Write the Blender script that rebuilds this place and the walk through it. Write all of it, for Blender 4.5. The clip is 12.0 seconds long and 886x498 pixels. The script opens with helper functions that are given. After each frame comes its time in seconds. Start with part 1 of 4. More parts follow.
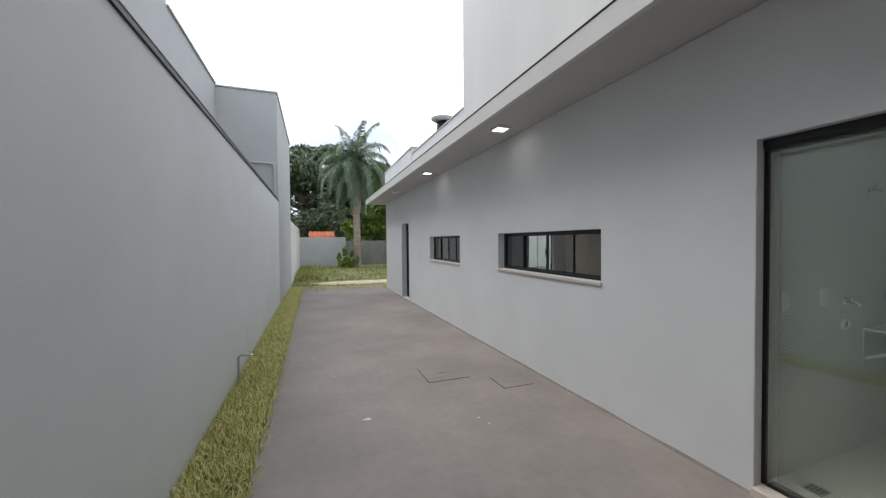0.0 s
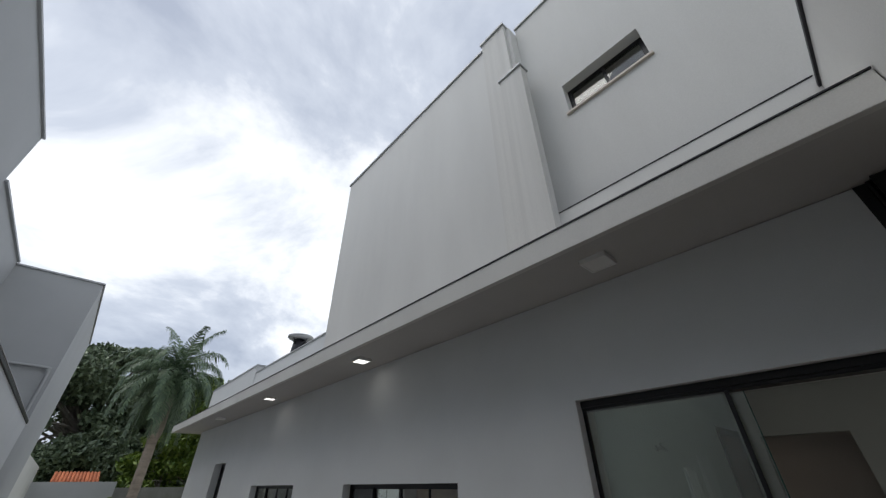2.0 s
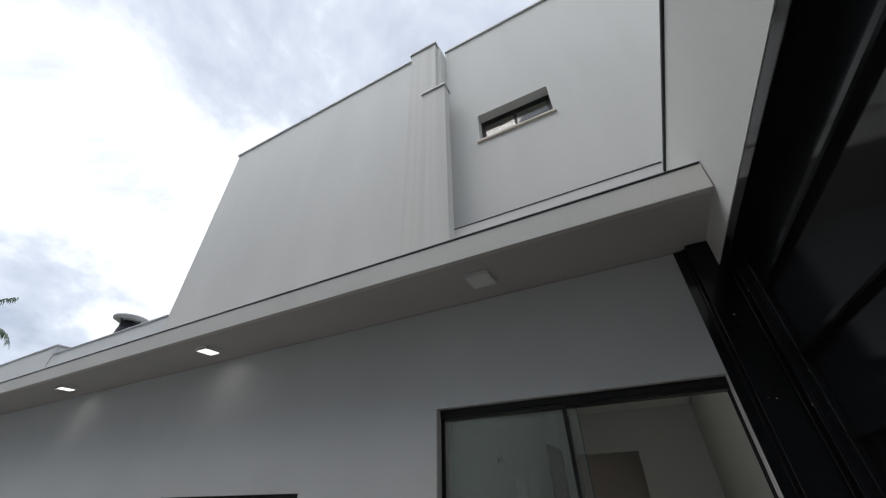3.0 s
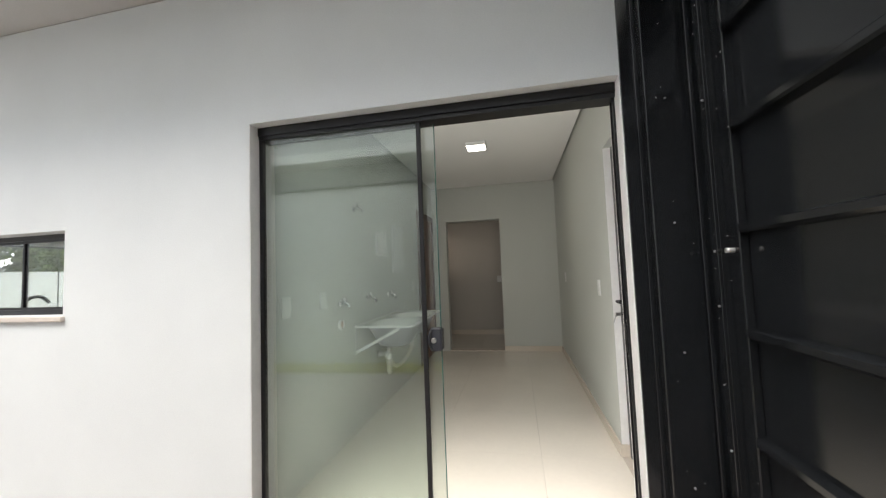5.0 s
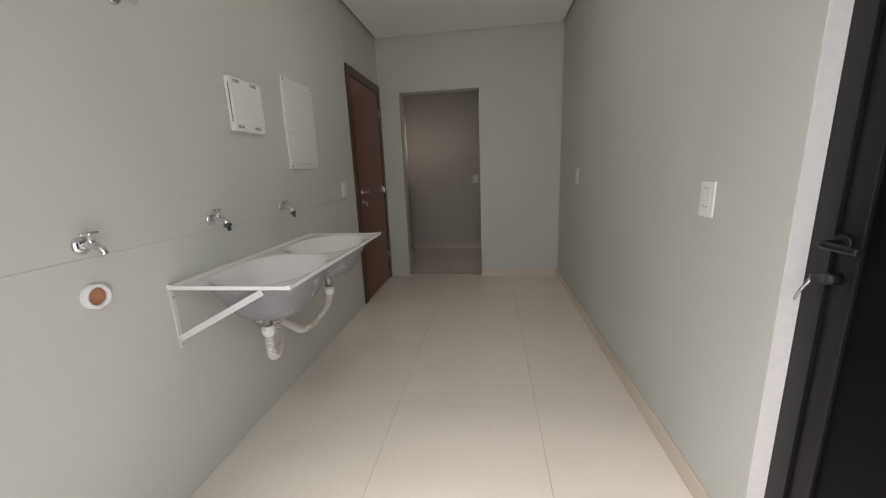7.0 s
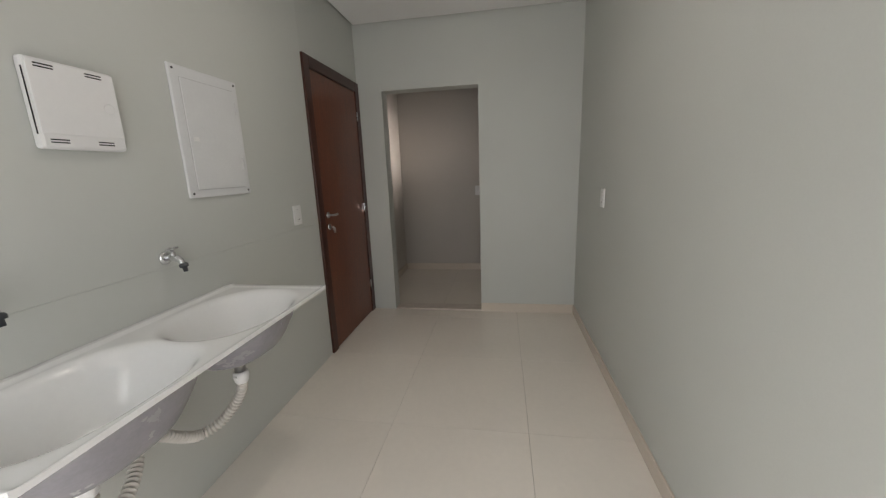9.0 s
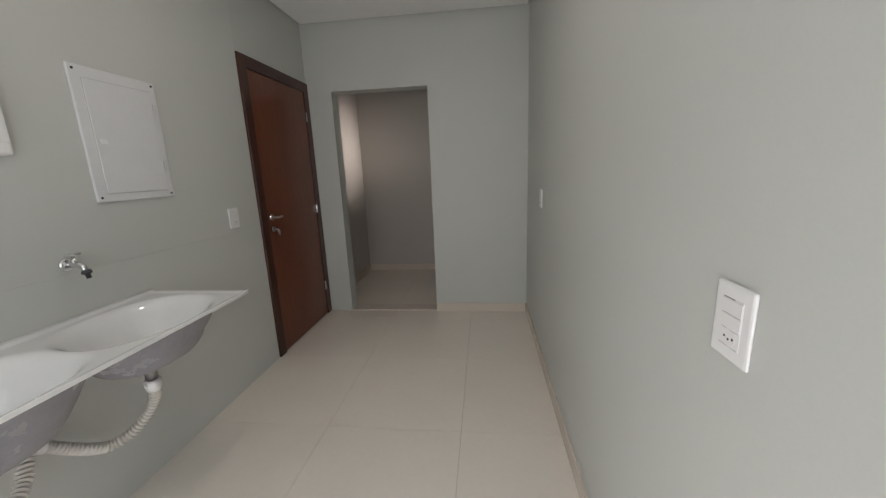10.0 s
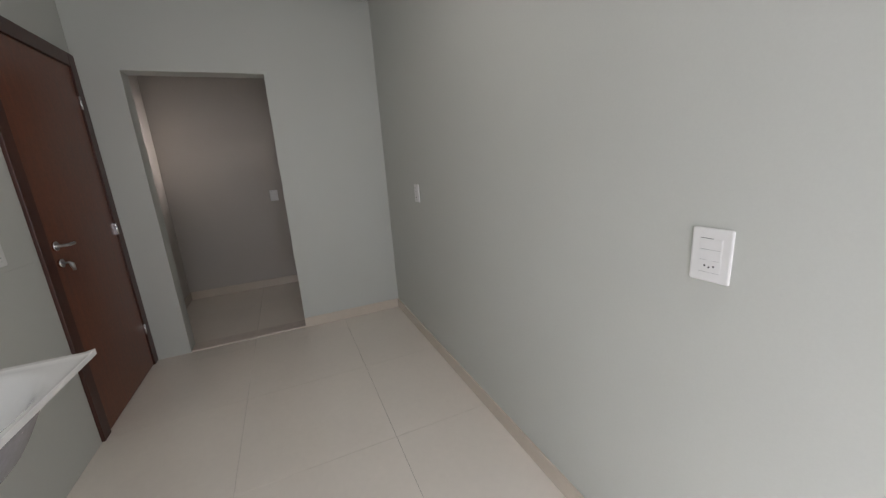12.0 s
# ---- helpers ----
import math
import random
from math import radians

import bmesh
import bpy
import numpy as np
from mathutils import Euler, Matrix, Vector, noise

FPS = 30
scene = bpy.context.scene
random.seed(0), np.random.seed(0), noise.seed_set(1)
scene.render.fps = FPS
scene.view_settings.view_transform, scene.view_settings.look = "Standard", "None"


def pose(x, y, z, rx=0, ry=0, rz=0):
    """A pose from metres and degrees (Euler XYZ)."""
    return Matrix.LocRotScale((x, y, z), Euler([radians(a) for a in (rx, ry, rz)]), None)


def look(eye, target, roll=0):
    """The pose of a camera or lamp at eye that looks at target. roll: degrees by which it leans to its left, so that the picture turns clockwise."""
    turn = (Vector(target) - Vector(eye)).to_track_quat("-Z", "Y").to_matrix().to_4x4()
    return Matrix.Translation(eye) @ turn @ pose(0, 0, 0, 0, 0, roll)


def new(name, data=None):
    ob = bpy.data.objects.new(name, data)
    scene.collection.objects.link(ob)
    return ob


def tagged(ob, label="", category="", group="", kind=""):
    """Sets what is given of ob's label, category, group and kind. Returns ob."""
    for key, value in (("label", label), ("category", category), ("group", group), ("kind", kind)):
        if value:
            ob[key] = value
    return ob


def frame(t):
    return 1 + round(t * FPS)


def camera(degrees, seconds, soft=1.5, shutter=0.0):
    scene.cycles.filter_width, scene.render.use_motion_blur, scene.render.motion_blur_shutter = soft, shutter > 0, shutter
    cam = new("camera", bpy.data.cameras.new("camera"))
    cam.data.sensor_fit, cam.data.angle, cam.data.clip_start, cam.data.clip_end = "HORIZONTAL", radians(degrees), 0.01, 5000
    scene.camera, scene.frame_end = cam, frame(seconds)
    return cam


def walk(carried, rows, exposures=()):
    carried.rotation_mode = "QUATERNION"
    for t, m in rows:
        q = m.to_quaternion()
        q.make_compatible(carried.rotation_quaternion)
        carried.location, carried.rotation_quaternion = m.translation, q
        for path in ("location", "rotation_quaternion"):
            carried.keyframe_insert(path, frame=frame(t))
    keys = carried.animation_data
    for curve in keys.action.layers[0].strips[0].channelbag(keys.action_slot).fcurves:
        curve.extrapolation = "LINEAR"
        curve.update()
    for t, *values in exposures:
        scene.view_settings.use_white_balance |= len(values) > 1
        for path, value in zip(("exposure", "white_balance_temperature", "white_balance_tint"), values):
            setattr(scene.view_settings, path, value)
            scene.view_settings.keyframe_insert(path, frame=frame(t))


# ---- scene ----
cam = camera(101.6, 12.0, soft=1.3)
PATH = [
    (0, (-2.512, 0.133, 1.518), (-1.836, 2.015, 1.474), -0.5),
    (0.5, (-2.532, 0.094, 1.564), (-1.77, 1.926, 1.818), -0.6),
    (1, (-2.544, 0.088, 1.593), (-1.694, 1.808, 2.159), -0.7),
    (1.5, (-2.585, 0.083, 1.614), (-1.615, 1.6, 2.484), -0.7),
    (2, (-2.57, 0.12, 1.62), (-1.44, 1.36, 2.708), -0.7),
    (2.5, (-2.566, 0.149, 1.627), (-1.251, 1.122, 2.777), -1.0),
    (2.7, (-2.551, 0.175, 1.612), (-1.175, 1.03, 2.784), -1.3),
    (4.3, (-2.102, 0.205, 1.369), (-0.243, 0.603, 1.99), -1.9),
    (4.5, (-1.959, 0.182, 1.359), (-0.05, 0.589, 1.796), -1.8),
    (5, (-1.631, 0.204, 1.296), (0.326, 0.596, 1.418), -2.2),
    (5.5, (-1.237, 0.269, 1.272), (0.726, 0.62, 1.121), -2.2),
    (6, (-0.784, 0.254, 1.251), (1.169, 0.543, 0.932), -2.2),
    (6.5, (-0.323, 0.274, 1.23), (1.617, 0.543, 0.825), -2.3),
    (7, (0.045, 0.328, 1.256), (1.981, 0.59, 0.827), -2.3),
    (7.2, (0.191, 0.333, 1.244), (2.125, 0.594, 0.807), -2.4),
    (8.8, (0.817, 0.288, 1.352), (2.743, 0.629, 0.931), -2.3),
    (9, (0.83, 0.231, 1.369), (2.758, 0.556, 0.948), -2.2),
    (9.5, (0.849, 0.035, 1.362), (2.787, 0.304, 0.945), -2.4),
    (10, (0.855, -0.042, 1.373), (2.795, 0.187, 0.945), -2.3),
    (10.5, (0.916, -0.002, 1.371), (2.864, 0.158, 0.944), -2.4),
    (11, (1.017, 0.157, 1.379), (2.966, 0.064, 0.939), -2.9),
    (11.5, (0.988, 0.315, 1.373), (2.886, -0.113, 0.912), -3.6),
    (12, (0.947, 0.435, 1.367), (2.737, -0.321, 0.894), -3.9),
]
walk(cam, [(t, look(eye, target, roll)) for t, eye, target, roll in PATH],
     exposures=[(0.0, 1.08, 6600, 10), (0.5, 0.42, 6600, 10), (1.0, 0.12, 6500, 10), (1.5, 0.15, 6450, 10), (2.7, 0.2, 6450, 10),
                (4.3, 2.2, 6900, 10), (5.0, 2.5, 6950, 10), (5.5, 2.4, 6750, 12), (6.5, 2.45, 6700, 16), (7.2, 2.64, 6850, 16),
                (8.8, 2.95, 6720, 14.5), (10.5, 2.84, 6480, 14.5), (12.0, 2.88, 6400, 16.5)])

# ---- world and sun: bright broken overcast ----
world = bpy.data.worlds.new("overcast_sky")
scene.world = world
world.use_nodes = True
wn, wl = world.node_tree.nodes, world.node_tree.links
wn.clear()
w_out = wn.new("ShaderNodeOutputWorld")
w_bg = wn.new("ShaderNodeBackground")
w_sky = wn.new("ShaderNodeTexSky")
w_sky.sky_type = "NISHITA"
w_sky.sun_disc = False
w_sky.sun_elevation = radians(58)
w_sky.sun_rotation = radians(-56)
w_co = wn.new("ShaderNodeTexCoord")
w_sep = wn.new("ShaderNodeSeparateXYZ")
w_add = wn.new("ShaderNodeMath")
w_add.operation = "ADD"
w_add.inputs[1].default_value = 0.35
w_div = wn.new("ShaderNodeVectorMath")
w_div.operation = "DIVIDE"
w_comb = wn.new("ShaderNodeCombineXYZ")
w_noise = wn.new("ShaderNodeTexNoise")
w_noise.inputs["Scale"].default_value = 1.5
w_noise.inputs["Detail"].default_value = 7.0
w_noise.inputs["Roughness"].default_value = 0.58
w_noise.inputs["Distortion"].default_value = 0.35
w_ramp = wn.new("ShaderNodeValToRGB")
el = w_ramp.color_ramp.elements
el[0].position, el[0].color = 0.38, (3.5, 3.9, 4.7, 1)
el[1].position, el[1].color = 0.60, (8.6, 8.8, 9.0, 1)
mid = el.new(0.50)
mid.color = (5.2, 5.6, 6.3, 1)
w_mix = wn.new("ShaderNodeMix")
w_mix.data_type = "RGBA"
w_mix.inputs["Factor"].default_value = 0.9
wl.new(w_co.outputs["Generated"], w_sep.inputs[0])
wl.new(w_sep.outputs["Z"], w_add.inputs[0])
for k in ("X", "Y", "Z"):
    wl.new(w_add.outputs[0], w_comb.inputs[k])
wl.new(w_co.outputs["Generated"], w_div.inputs[0])
wl.new(w_comb.outputs[0], w_div.inputs[1])
wl.new(w_div.outputs[0], w_noise.inputs["Vector"])
wl.new(w_noise.outputs["Fac"], w_ramp.inputs[0])
wl.new(w_sky.outputs[0], w_mix.inputs["A"])
wl.new(w_ramp.outputs[0], w_mix.inputs["B"])
wl.new(w_mix.outputs["Result"], w_bg.inputs["Color"])
w_bg.inputs["Strength"].default_value = 0.122
wl.new(w_bg.outputs[0], w_out.inputs[0])

sun_data = bpy.data.lights.new("sun", "SUN")
sun_data.energy = 0.85
sun_data.angle = radians(35)
sun_data.color = (1.0, 0.96, 0.9)
sun = new("sun", sun_data)
sun.matrix_world = look((0, 0, 30), (13, -9, 0))


# ---- materials ----
def material(name, color, rough=0.6, metal=0.0, vary=0.08, scale=3.0, fine=60.0, bump=0.1, coat=0.0,
             stretch=(1, 1, 1), second=None, spread=0.5, piece=0.0, spec=0.5):
    """A principled surface: two noises vary the colour, a fine one gives relief; piece: change from piece to piece."""
    m = bpy.data.materials.new(name)
    m.use_nodes = True
    n, l = m.node_tree.nodes, m.node_tree.links
    b = n["Principled BSDF"]
    b.inputs["Roughness"].default_value = rough
    b.inputs["Metallic"].default_value = metal
    b.inputs["Coat Weight"].default_value = coat
    b.inputs["Specular IOR Level"].default_value = spec
    co = n.new("ShaderNodeNewGeometry")
    mp = n.new("ShaderNodeMapping")
    mp.inputs["Scale"].default_value = stretch
    l.new(co.outputs["Position"], mp.inputs["Vector"])
    big = n.new("ShaderNodeTexNoise")
    big.inputs["Scale"].default_value = scale
    big.inputs["Detail"].default_value = 5
    big.inputs["Roughness"].default_value = 0.6
    l.new(mp.outputs[0], big.inputs["Vector"])
    small = n.new("ShaderNodeTexNoise")
    small.inputs["Scale"].default_value = fine
    small.inputs["Detail"].default_value = 3
    l.new(co.outputs["Position"], small.inputs["Vector"])
    ramp = n.new("ShaderNodeValToRGB")
    lo = [c * (1 - vary) for c in color]
    hi = [min(1, c * (1 + vary)) for c in color] if second is None else second
    e = ramp.color_ramp.elements
    e[0].position, e[0].color = 0.5 - spread / 2, (*lo, 1)
    e[1].position, e[1].color = 0.5 + spread / 2, (*hi, 1)
    l.new(big.outputs["Fac"], ramp.inputs[0])
    mul = n.new("ShaderNodeMix")
    mul.data_type, mul.blend_type = "RGBA", "MULTIPLY"
    mul.inputs["Factor"].default_value = min(1.0, vary * 2.5)
    l.new(ramp.outputs[0], mul.inputs["A"])
    gr = n.new("ShaderNodeMapRange")
    gr.inputs["From Min"].default_value, gr.inputs["From Max"].default_value = 0.25, 0.75
    gr.inputs["To Min"].default_value, gr.inputs["To Max"].default_value = 0.75, 1.15
    l.new(small.outputs["Fac"], gr.inputs["Value"])
    l.new(gr.outputs[0], mul.inputs["B"])
    last = mul.outputs["Result"]
    if piece:
        oi = n.new("ShaderNodeObjectInfo")
        pr = n.new("ShaderNodeMapRange")
        pr.inputs["To Min"].default_value, pr.inputs["To Max"].default_value = 1 - piece, 1 + piece
        l.new(oi.outputs["Random"], pr.inputs["Value"])
        pm = n.new("ShaderNodeMix")
        pm.data_type, pm.blend_type = "RGBA", "MULTIPLY"
        pm.inputs["Factor"].default_value = 1
        l.new(last, pm.inputs["A"])
        l.new(pr.outputs[0], pm.inputs["B"])
        last = pm.outputs["Result"]
    l.new(last, b.inputs["Base Color"])
    rr = n.new("ShaderNodeMapRange")
    rr.inputs["To Min"].default_value, rr.inputs["To Max"].default_value = max(0.02, rough * 0.8), min(1, rough * 1.2)
    l.new(big.outputs["Fac"], rr.inputs["Value"])
    l.new(rr.outputs[0], b.inputs["Roughness"])
    if bump:
        bp = n.new("ShaderNodeBump")
        bp.inputs["Strength"].default_value = bump
        bp.inputs["Distance"].default_value = 0.004
        l.new(small.outputs["Fac"], bp.inputs["Height"])
        l.new(bp.outputs[0], b.inputs["Normal"])
    return m


def leaf_material(name, dark, light, rough=0.5):
    """Leaves that change from one to the next."""
    m = bpy.data.materials.new(name)
    m.use_nodes = True
    n, l = m.node_tree.nodes, m.node_tree.links
    b = n["Principled BSDF"]
    b.inputs["Roughness"].default_value = rough
    g = n.new("ShaderNodeNewGeometry")
    r = n.new("ShaderNodeValToRGB")
    r.color_ramp.elements[0].color, r.color_ramp.elements[1].color = (*dark, 1), (*light, 1)
    l.new(g.outputs["Random Per Island"], r.inputs[0])
    l.new(r.outputs[0], b.inputs["Base Color"])
    return m


def glass_material(name, tint):
    m = bpy.data.materials.new(name)
    m.use_nodes = True
    n, l = m.node_tree.nodes, m.node_tree.links
    n.remove(n["Principled BSDF"])
    tr = n.new("ShaderNodeBsdfTransparent")
    tr.inputs[0].default_value = (*tint, 1)
    gl = n.new("ShaderNodeBsdfGlossy")
    gl.inputs["Roughness"].default_value = 0.0
    lw = n.new("ShaderNodeLayerWeight")
    lw.inputs["Blend"].default_value = 0.5
    pw = n.new("ShaderNodeMath")
    pw.operation = "POWER"
    pw.inputs[1].default_value = 5.0
    l.new(lw.outputs["Facing"], pw.inputs[0])
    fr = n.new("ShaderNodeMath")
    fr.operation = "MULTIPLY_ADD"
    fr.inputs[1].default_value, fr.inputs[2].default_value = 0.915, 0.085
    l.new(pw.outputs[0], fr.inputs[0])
    mx = n.new("ShaderNodeMixShader")
    l.new(fr.outputs[0], mx.inputs[0])
    l.new(tr.outputs[0], mx.inputs[1])
    l.new(gl.outputs[0], mx.inputs[2])
    l.new(mx.outputs[0], n["Material Output"].inputs[0])
    return m


def glow_material(name, color, strength):
    m = bpy.data.materials.new(name)
    m.use_nodes = True
    b = m.node_tree.nodes["Principled BSDF"]
    b.inputs["Base Color"].default_value = (0.8, 0.8, 0.8, 1)
    b.inputs["Emission Color"].default_value = (*color, 1)
    b.inputs["Emission Strength"].default_value = strength
    return m


M_PAINT = material("grey_wall_paint", (0.665, 0.682, 0.685), 0.75, vary=0.05, scale=1.2, fine=140, bump=0.18)
# darker than the house paint to offset strong sky light on the neighbour's faces
M_PAINT_DIMMED = material("dimmed_mid_grey_paint", (0.42, 0.43, 0.435), 0.78, vary=0.07, scale=0.8, fine=120, bump=0.18)
M_PAINT_OLD = material("weathered_grey_paint", (0.65, 0.645, 0.62), 0.8, vary=0.085, scale=0.9, fine=120, bump=0.2,
                       stretch=(1, 1.3, 0.30), spread=0.6)
M_STREAK = material("rain_streaked_paint", (0.63, 0.62, 0.59), 0.85, vary=0.11, scale=1.1, fine=90, bump=0.2, stretch=(6, 6, 0.13), spread=0.5)
M_INNER = material("pale_green_grey_paint", (0.56, 0.575, 0.54), 0.55, vary=0.025, scale=0.9, fine=150, bump=0.03)
M_WALLTILE = material("satin_wall_tile", (0.575, 0.59, 0.555), 0.30, vary=0.015, scale=0.8, fine=40, bump=0.0)
M_PASSAGE = material("warm_grey_paint", (0.50, 0.465, 0.425), 0.5, vary=0.025, scale=0.9, fine=150, bump=0.03)
M_CEIL = material("white_ceiling_paint", (0.85, 0.845, 0.83), 0.8, vary=0.02, scale=1.0, fine=120, bump=0.06)
M_SOFFIT = material("soffit_paint", (0.53, 0.52, 0.505), 0.8, vary=0.05, scale=1.1, fine=120, bump=0.1)
M_CONCRETE = material("brown_grey_concrete", (0.225, 0.199, 0.184), 0.74, vary=0.12, scale=0.75, fine=14, bump=0.2, spread=0.42, second=(0.330, 0.286, 0.260))
M_FOOT = material("reddish_mortar", (0.22, 0.185, 0.168), 0.9, vary=0.25, scale=6, fine=60, bump=0.4)
M_SPLASH = material("dried_white_paint", (0.62, 0.58, 0.53), 0.7, vary=0.1, scale=20)
M_TILE = material("cream_porcelain_tile", (0.82, 0.76, 0.68), 0.12, vary=0.03, scale=2.2, fine=30, bump=0.0, piece=0.015)
M_GROUT = material("beige_grout", (0.62, 0.55, 0.47), 0.9, vary=0.1)
M_BASE = material("cream_baseboard_tile", (0.66, 0.585, 0.50), 0.2, vary=0.04, scale=3, bump=0.0)
M_STONE = material("pale_stone_sill", (0.60, 0.53, 0.47), 0.5, vary=0.10, scale=14, fine=90, bump=0.05)
M_BLACK = material("black_aluminium", (0.010, 0.010, 0.012), 0.36, vary=0.15, scale=6, bump=0.03, spec=0.4)
M_GATE = material("black_gloss_gate_paint", (0.008, 0.009, 0.0105), 0.13, vary=0.12, scale=2.5, fine=9, bump=0.03, spec=0.5)
M_GATE_PALE = material("scratched_steel", (0.45, 0.45, 0.46), 0.45, metal=0.6, vary=0.2, scale=20)
M_PANEL = material("satin_black_door_panel", (0.004, 0.0045, 0.0055), 0.36, vary=0.15, scale=3, bump=0.02, spec=0.10)
M_FLASH = material("dark_metal_flashing", (0.03, 0.03, 0.035), 0.45, metal=0.5, vary=0.2, scale=4)
M_CAP = material("pale_metal_cap", (0.42, 0.43, 0.44), 0.5, metal=0.2, vary=0.1, scale=4)
M_WOOD = material("red_brown_wood", (0.165, 0.050, 0.023), 0.34, vary=0.22, scale=5, fine=50, bump=0.05, stretch=(7, 7, 0.6), coat=0.15)
M_WOOD_DARK = material("dark_wood_casing", (0.060, 0.019, 0.011), 0.36, vary=0.2, scale=5, fine=50, bump=0.05, stretch=(7, 7, 0.6), coat=0.1)
M_CHROME = material("chrome", (0.72, 0.72, 0.73), 0.12, metal=1.0, vary=0.03, bump=0.0)
M_STEEL = material("brushed_steel", (0.45, 0.45, 0.45), 0.35, metal=1.0, vary=0.08, scale=9, bump=0.02)
M_WHITE = material("white_plastic", (0.80, 0.80, 0.79), 0.3, vary=0.02, scale=5, bump=0.0)
M_WHITE_STEEL = material("white_enamelled_steel", (0.71, 0.72, 0.72), 0.35, vary=0.03, scale=6, bump=0.02)
M_SINK = material("white_gelcoat", (0.84, 0.845, 0.835), 0.12, vary=0.02, scale=3, bump=0.0, coat=0.4)
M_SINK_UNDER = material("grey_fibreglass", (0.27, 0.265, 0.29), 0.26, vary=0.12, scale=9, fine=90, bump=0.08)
M_HOSE = material("ivory_hose_plastic", (0.66, 0.63, 0.58), 0.45, vary=0.06, scale=8, bump=0.0)
M_GREYPLASTIC = material("dark_grey_plastic", (0.05, 0.055, 0.06), 0.45, vary=0.1, bump=0.03)
M_LOCK = material("dark_blue_grey_lock_shell", (0.030, 0.032, 0.042), 0.4, vary=0.15, scale=12, bump=0.04)
M_DARK = material("dark_slot", (0.01, 0.01, 0.01), 0.7, vary=0.1)
M_LINE = material("grey_joint_line", (0.52, 0.52, 0.52), 0.6, vary=0.1)
M_TERRA = material("terracotta_pipe_mouth", (0.42, 0.20, 0.12), 0.8, vary=0.25, scale=40, bump=0.3)
M_SOIL = material("sandy_soil", (0.24, 0.20, 0.13), 0.95, vary=0.25, scale=1.3, fine=30, bump=0.5, second=(0.17, 0.20, 0.06))
M_GRASS = leaf_material("dry_green_grass", (0.24, 0.33, 0.06), (0.88, 0.74, 0.33), 0.7)
M_THATCH = leaf_material("brown_dead_grass", (0.20, 0.14, 0.07), (0.50, 0.38, 0.20), 0.8)
M_LAWN = leaf_material("lush_grass", (0.12, 0.18, 0.035), (0.38, 0.35, 0.11), 0.7)
M_LEAF_DARK = leaf_material("dark_tree_leaves", (0.05, 0.08, 0.045), (0.19, 0.24, 0.14))
M_LEAF_LIGHT = leaf_material("light_tree_leaves", (0.06, 0.12, 0.015), (0.20, 0.27, 0.04))
M_FROND = leaf_material("palm_fronds", (0.045, 0.08, 0.045), (0.13, 0.19, 0.10))
M_BARK = material("grey_bark", (0.20, 0.18, 0.155), 0.9, vary=0.3, scale=3, fine=20, bump=0.5, stretch=(1, 1, 0.4))
M_PALM_TRUNK = material("pale_palm_trunk", (0.30, 0.245, 0.20), 0.9, vary=0.25, scale=2, fine=12, bump=0.4, stretch=(0.4, 0.4, 3.0))
# base colour darkened for the tree shade on the low back wall
M_TREE_SHADED = material("tree_shaded_render", (0.24, 0.24, 0.22), 0.9, vary=0.3, scale=1.2, fine=30, bump=0.3, stretch=(1, 1, 0.4))
M_SAND = material("pale_bare_sand", (0.46, 0.40, 0.31), 0.95, vary=0.2, scale=2.0, fine=40, bump=0.4)
M_ORANGE = material("orange_roof_tile", (0.55, 0.17, 0.07), 0.75, vary=0.2, scale=5, piece=0.12)
M_BEIGE = material("beige_cabinet", (0.55, 0.39, 0.27), 0.45, vary=0.1, scale=4, stretch=(4, 4, 0.5))
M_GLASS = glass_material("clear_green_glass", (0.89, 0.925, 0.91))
M_GLASS_EDGE = material("green_glass_edge", (0.03, 0.13, 0.11), 0.15, vary=0.1, bump=0.0)
M_WINGLASS = glass_material("smoked_window_glass", (0.86, 0.88, 0.875))
M_LED = glow_material("lit_led_diffuser", (1.0, 0.96, 0.90), 1.6)
M_LED_WARM = glow_material("lit_soffit_diffuser", (1.0, 0.96, 0.90), 1.5)
M_REVEAL = material("white_reveal_paint", (0.78, 0.77, 0.76), 0.45, vary=0.06, scale=9, fine=60, bump=0.12)
M_OFFLED = material("unlit_diffuser", (0.82, 0.82, 0.80), 0.4, vary=0.03, bump=0.0)


# ---- mesh helpers ----
def add_box(bm, x0, x1, y0, y1, z0, z1, bevel=0.0):
    r = bmesh.ops.create_cube(bm, size=1.0)
    vs = r["verts"]
    for v in vs:
        v.co = Vector(((x0 + x1) / 2 + v.co.x * (x1 - x0), (y0 + y1) / 2 + v.co.y * (y1 - y0), (z0 + z1) / 2 + v.co.z * (z1 - z0)))
    if bevel:
        es = list({e for v in vs for e in v.link_edges})
        bmesh.ops.bevel(bm, geom=es, offset=bevel, segments=2, affect="EDGES", profile=0.5)
    return bm


def box(x0, x1, y0, y1, z0, z1, bevel=0.0):
    return add_box(bmesh.new(), min(x0, x1), max(x0, x1), min(y0, y1), max(y0, y1), min(z0, z1), max(z0, z1), bevel)


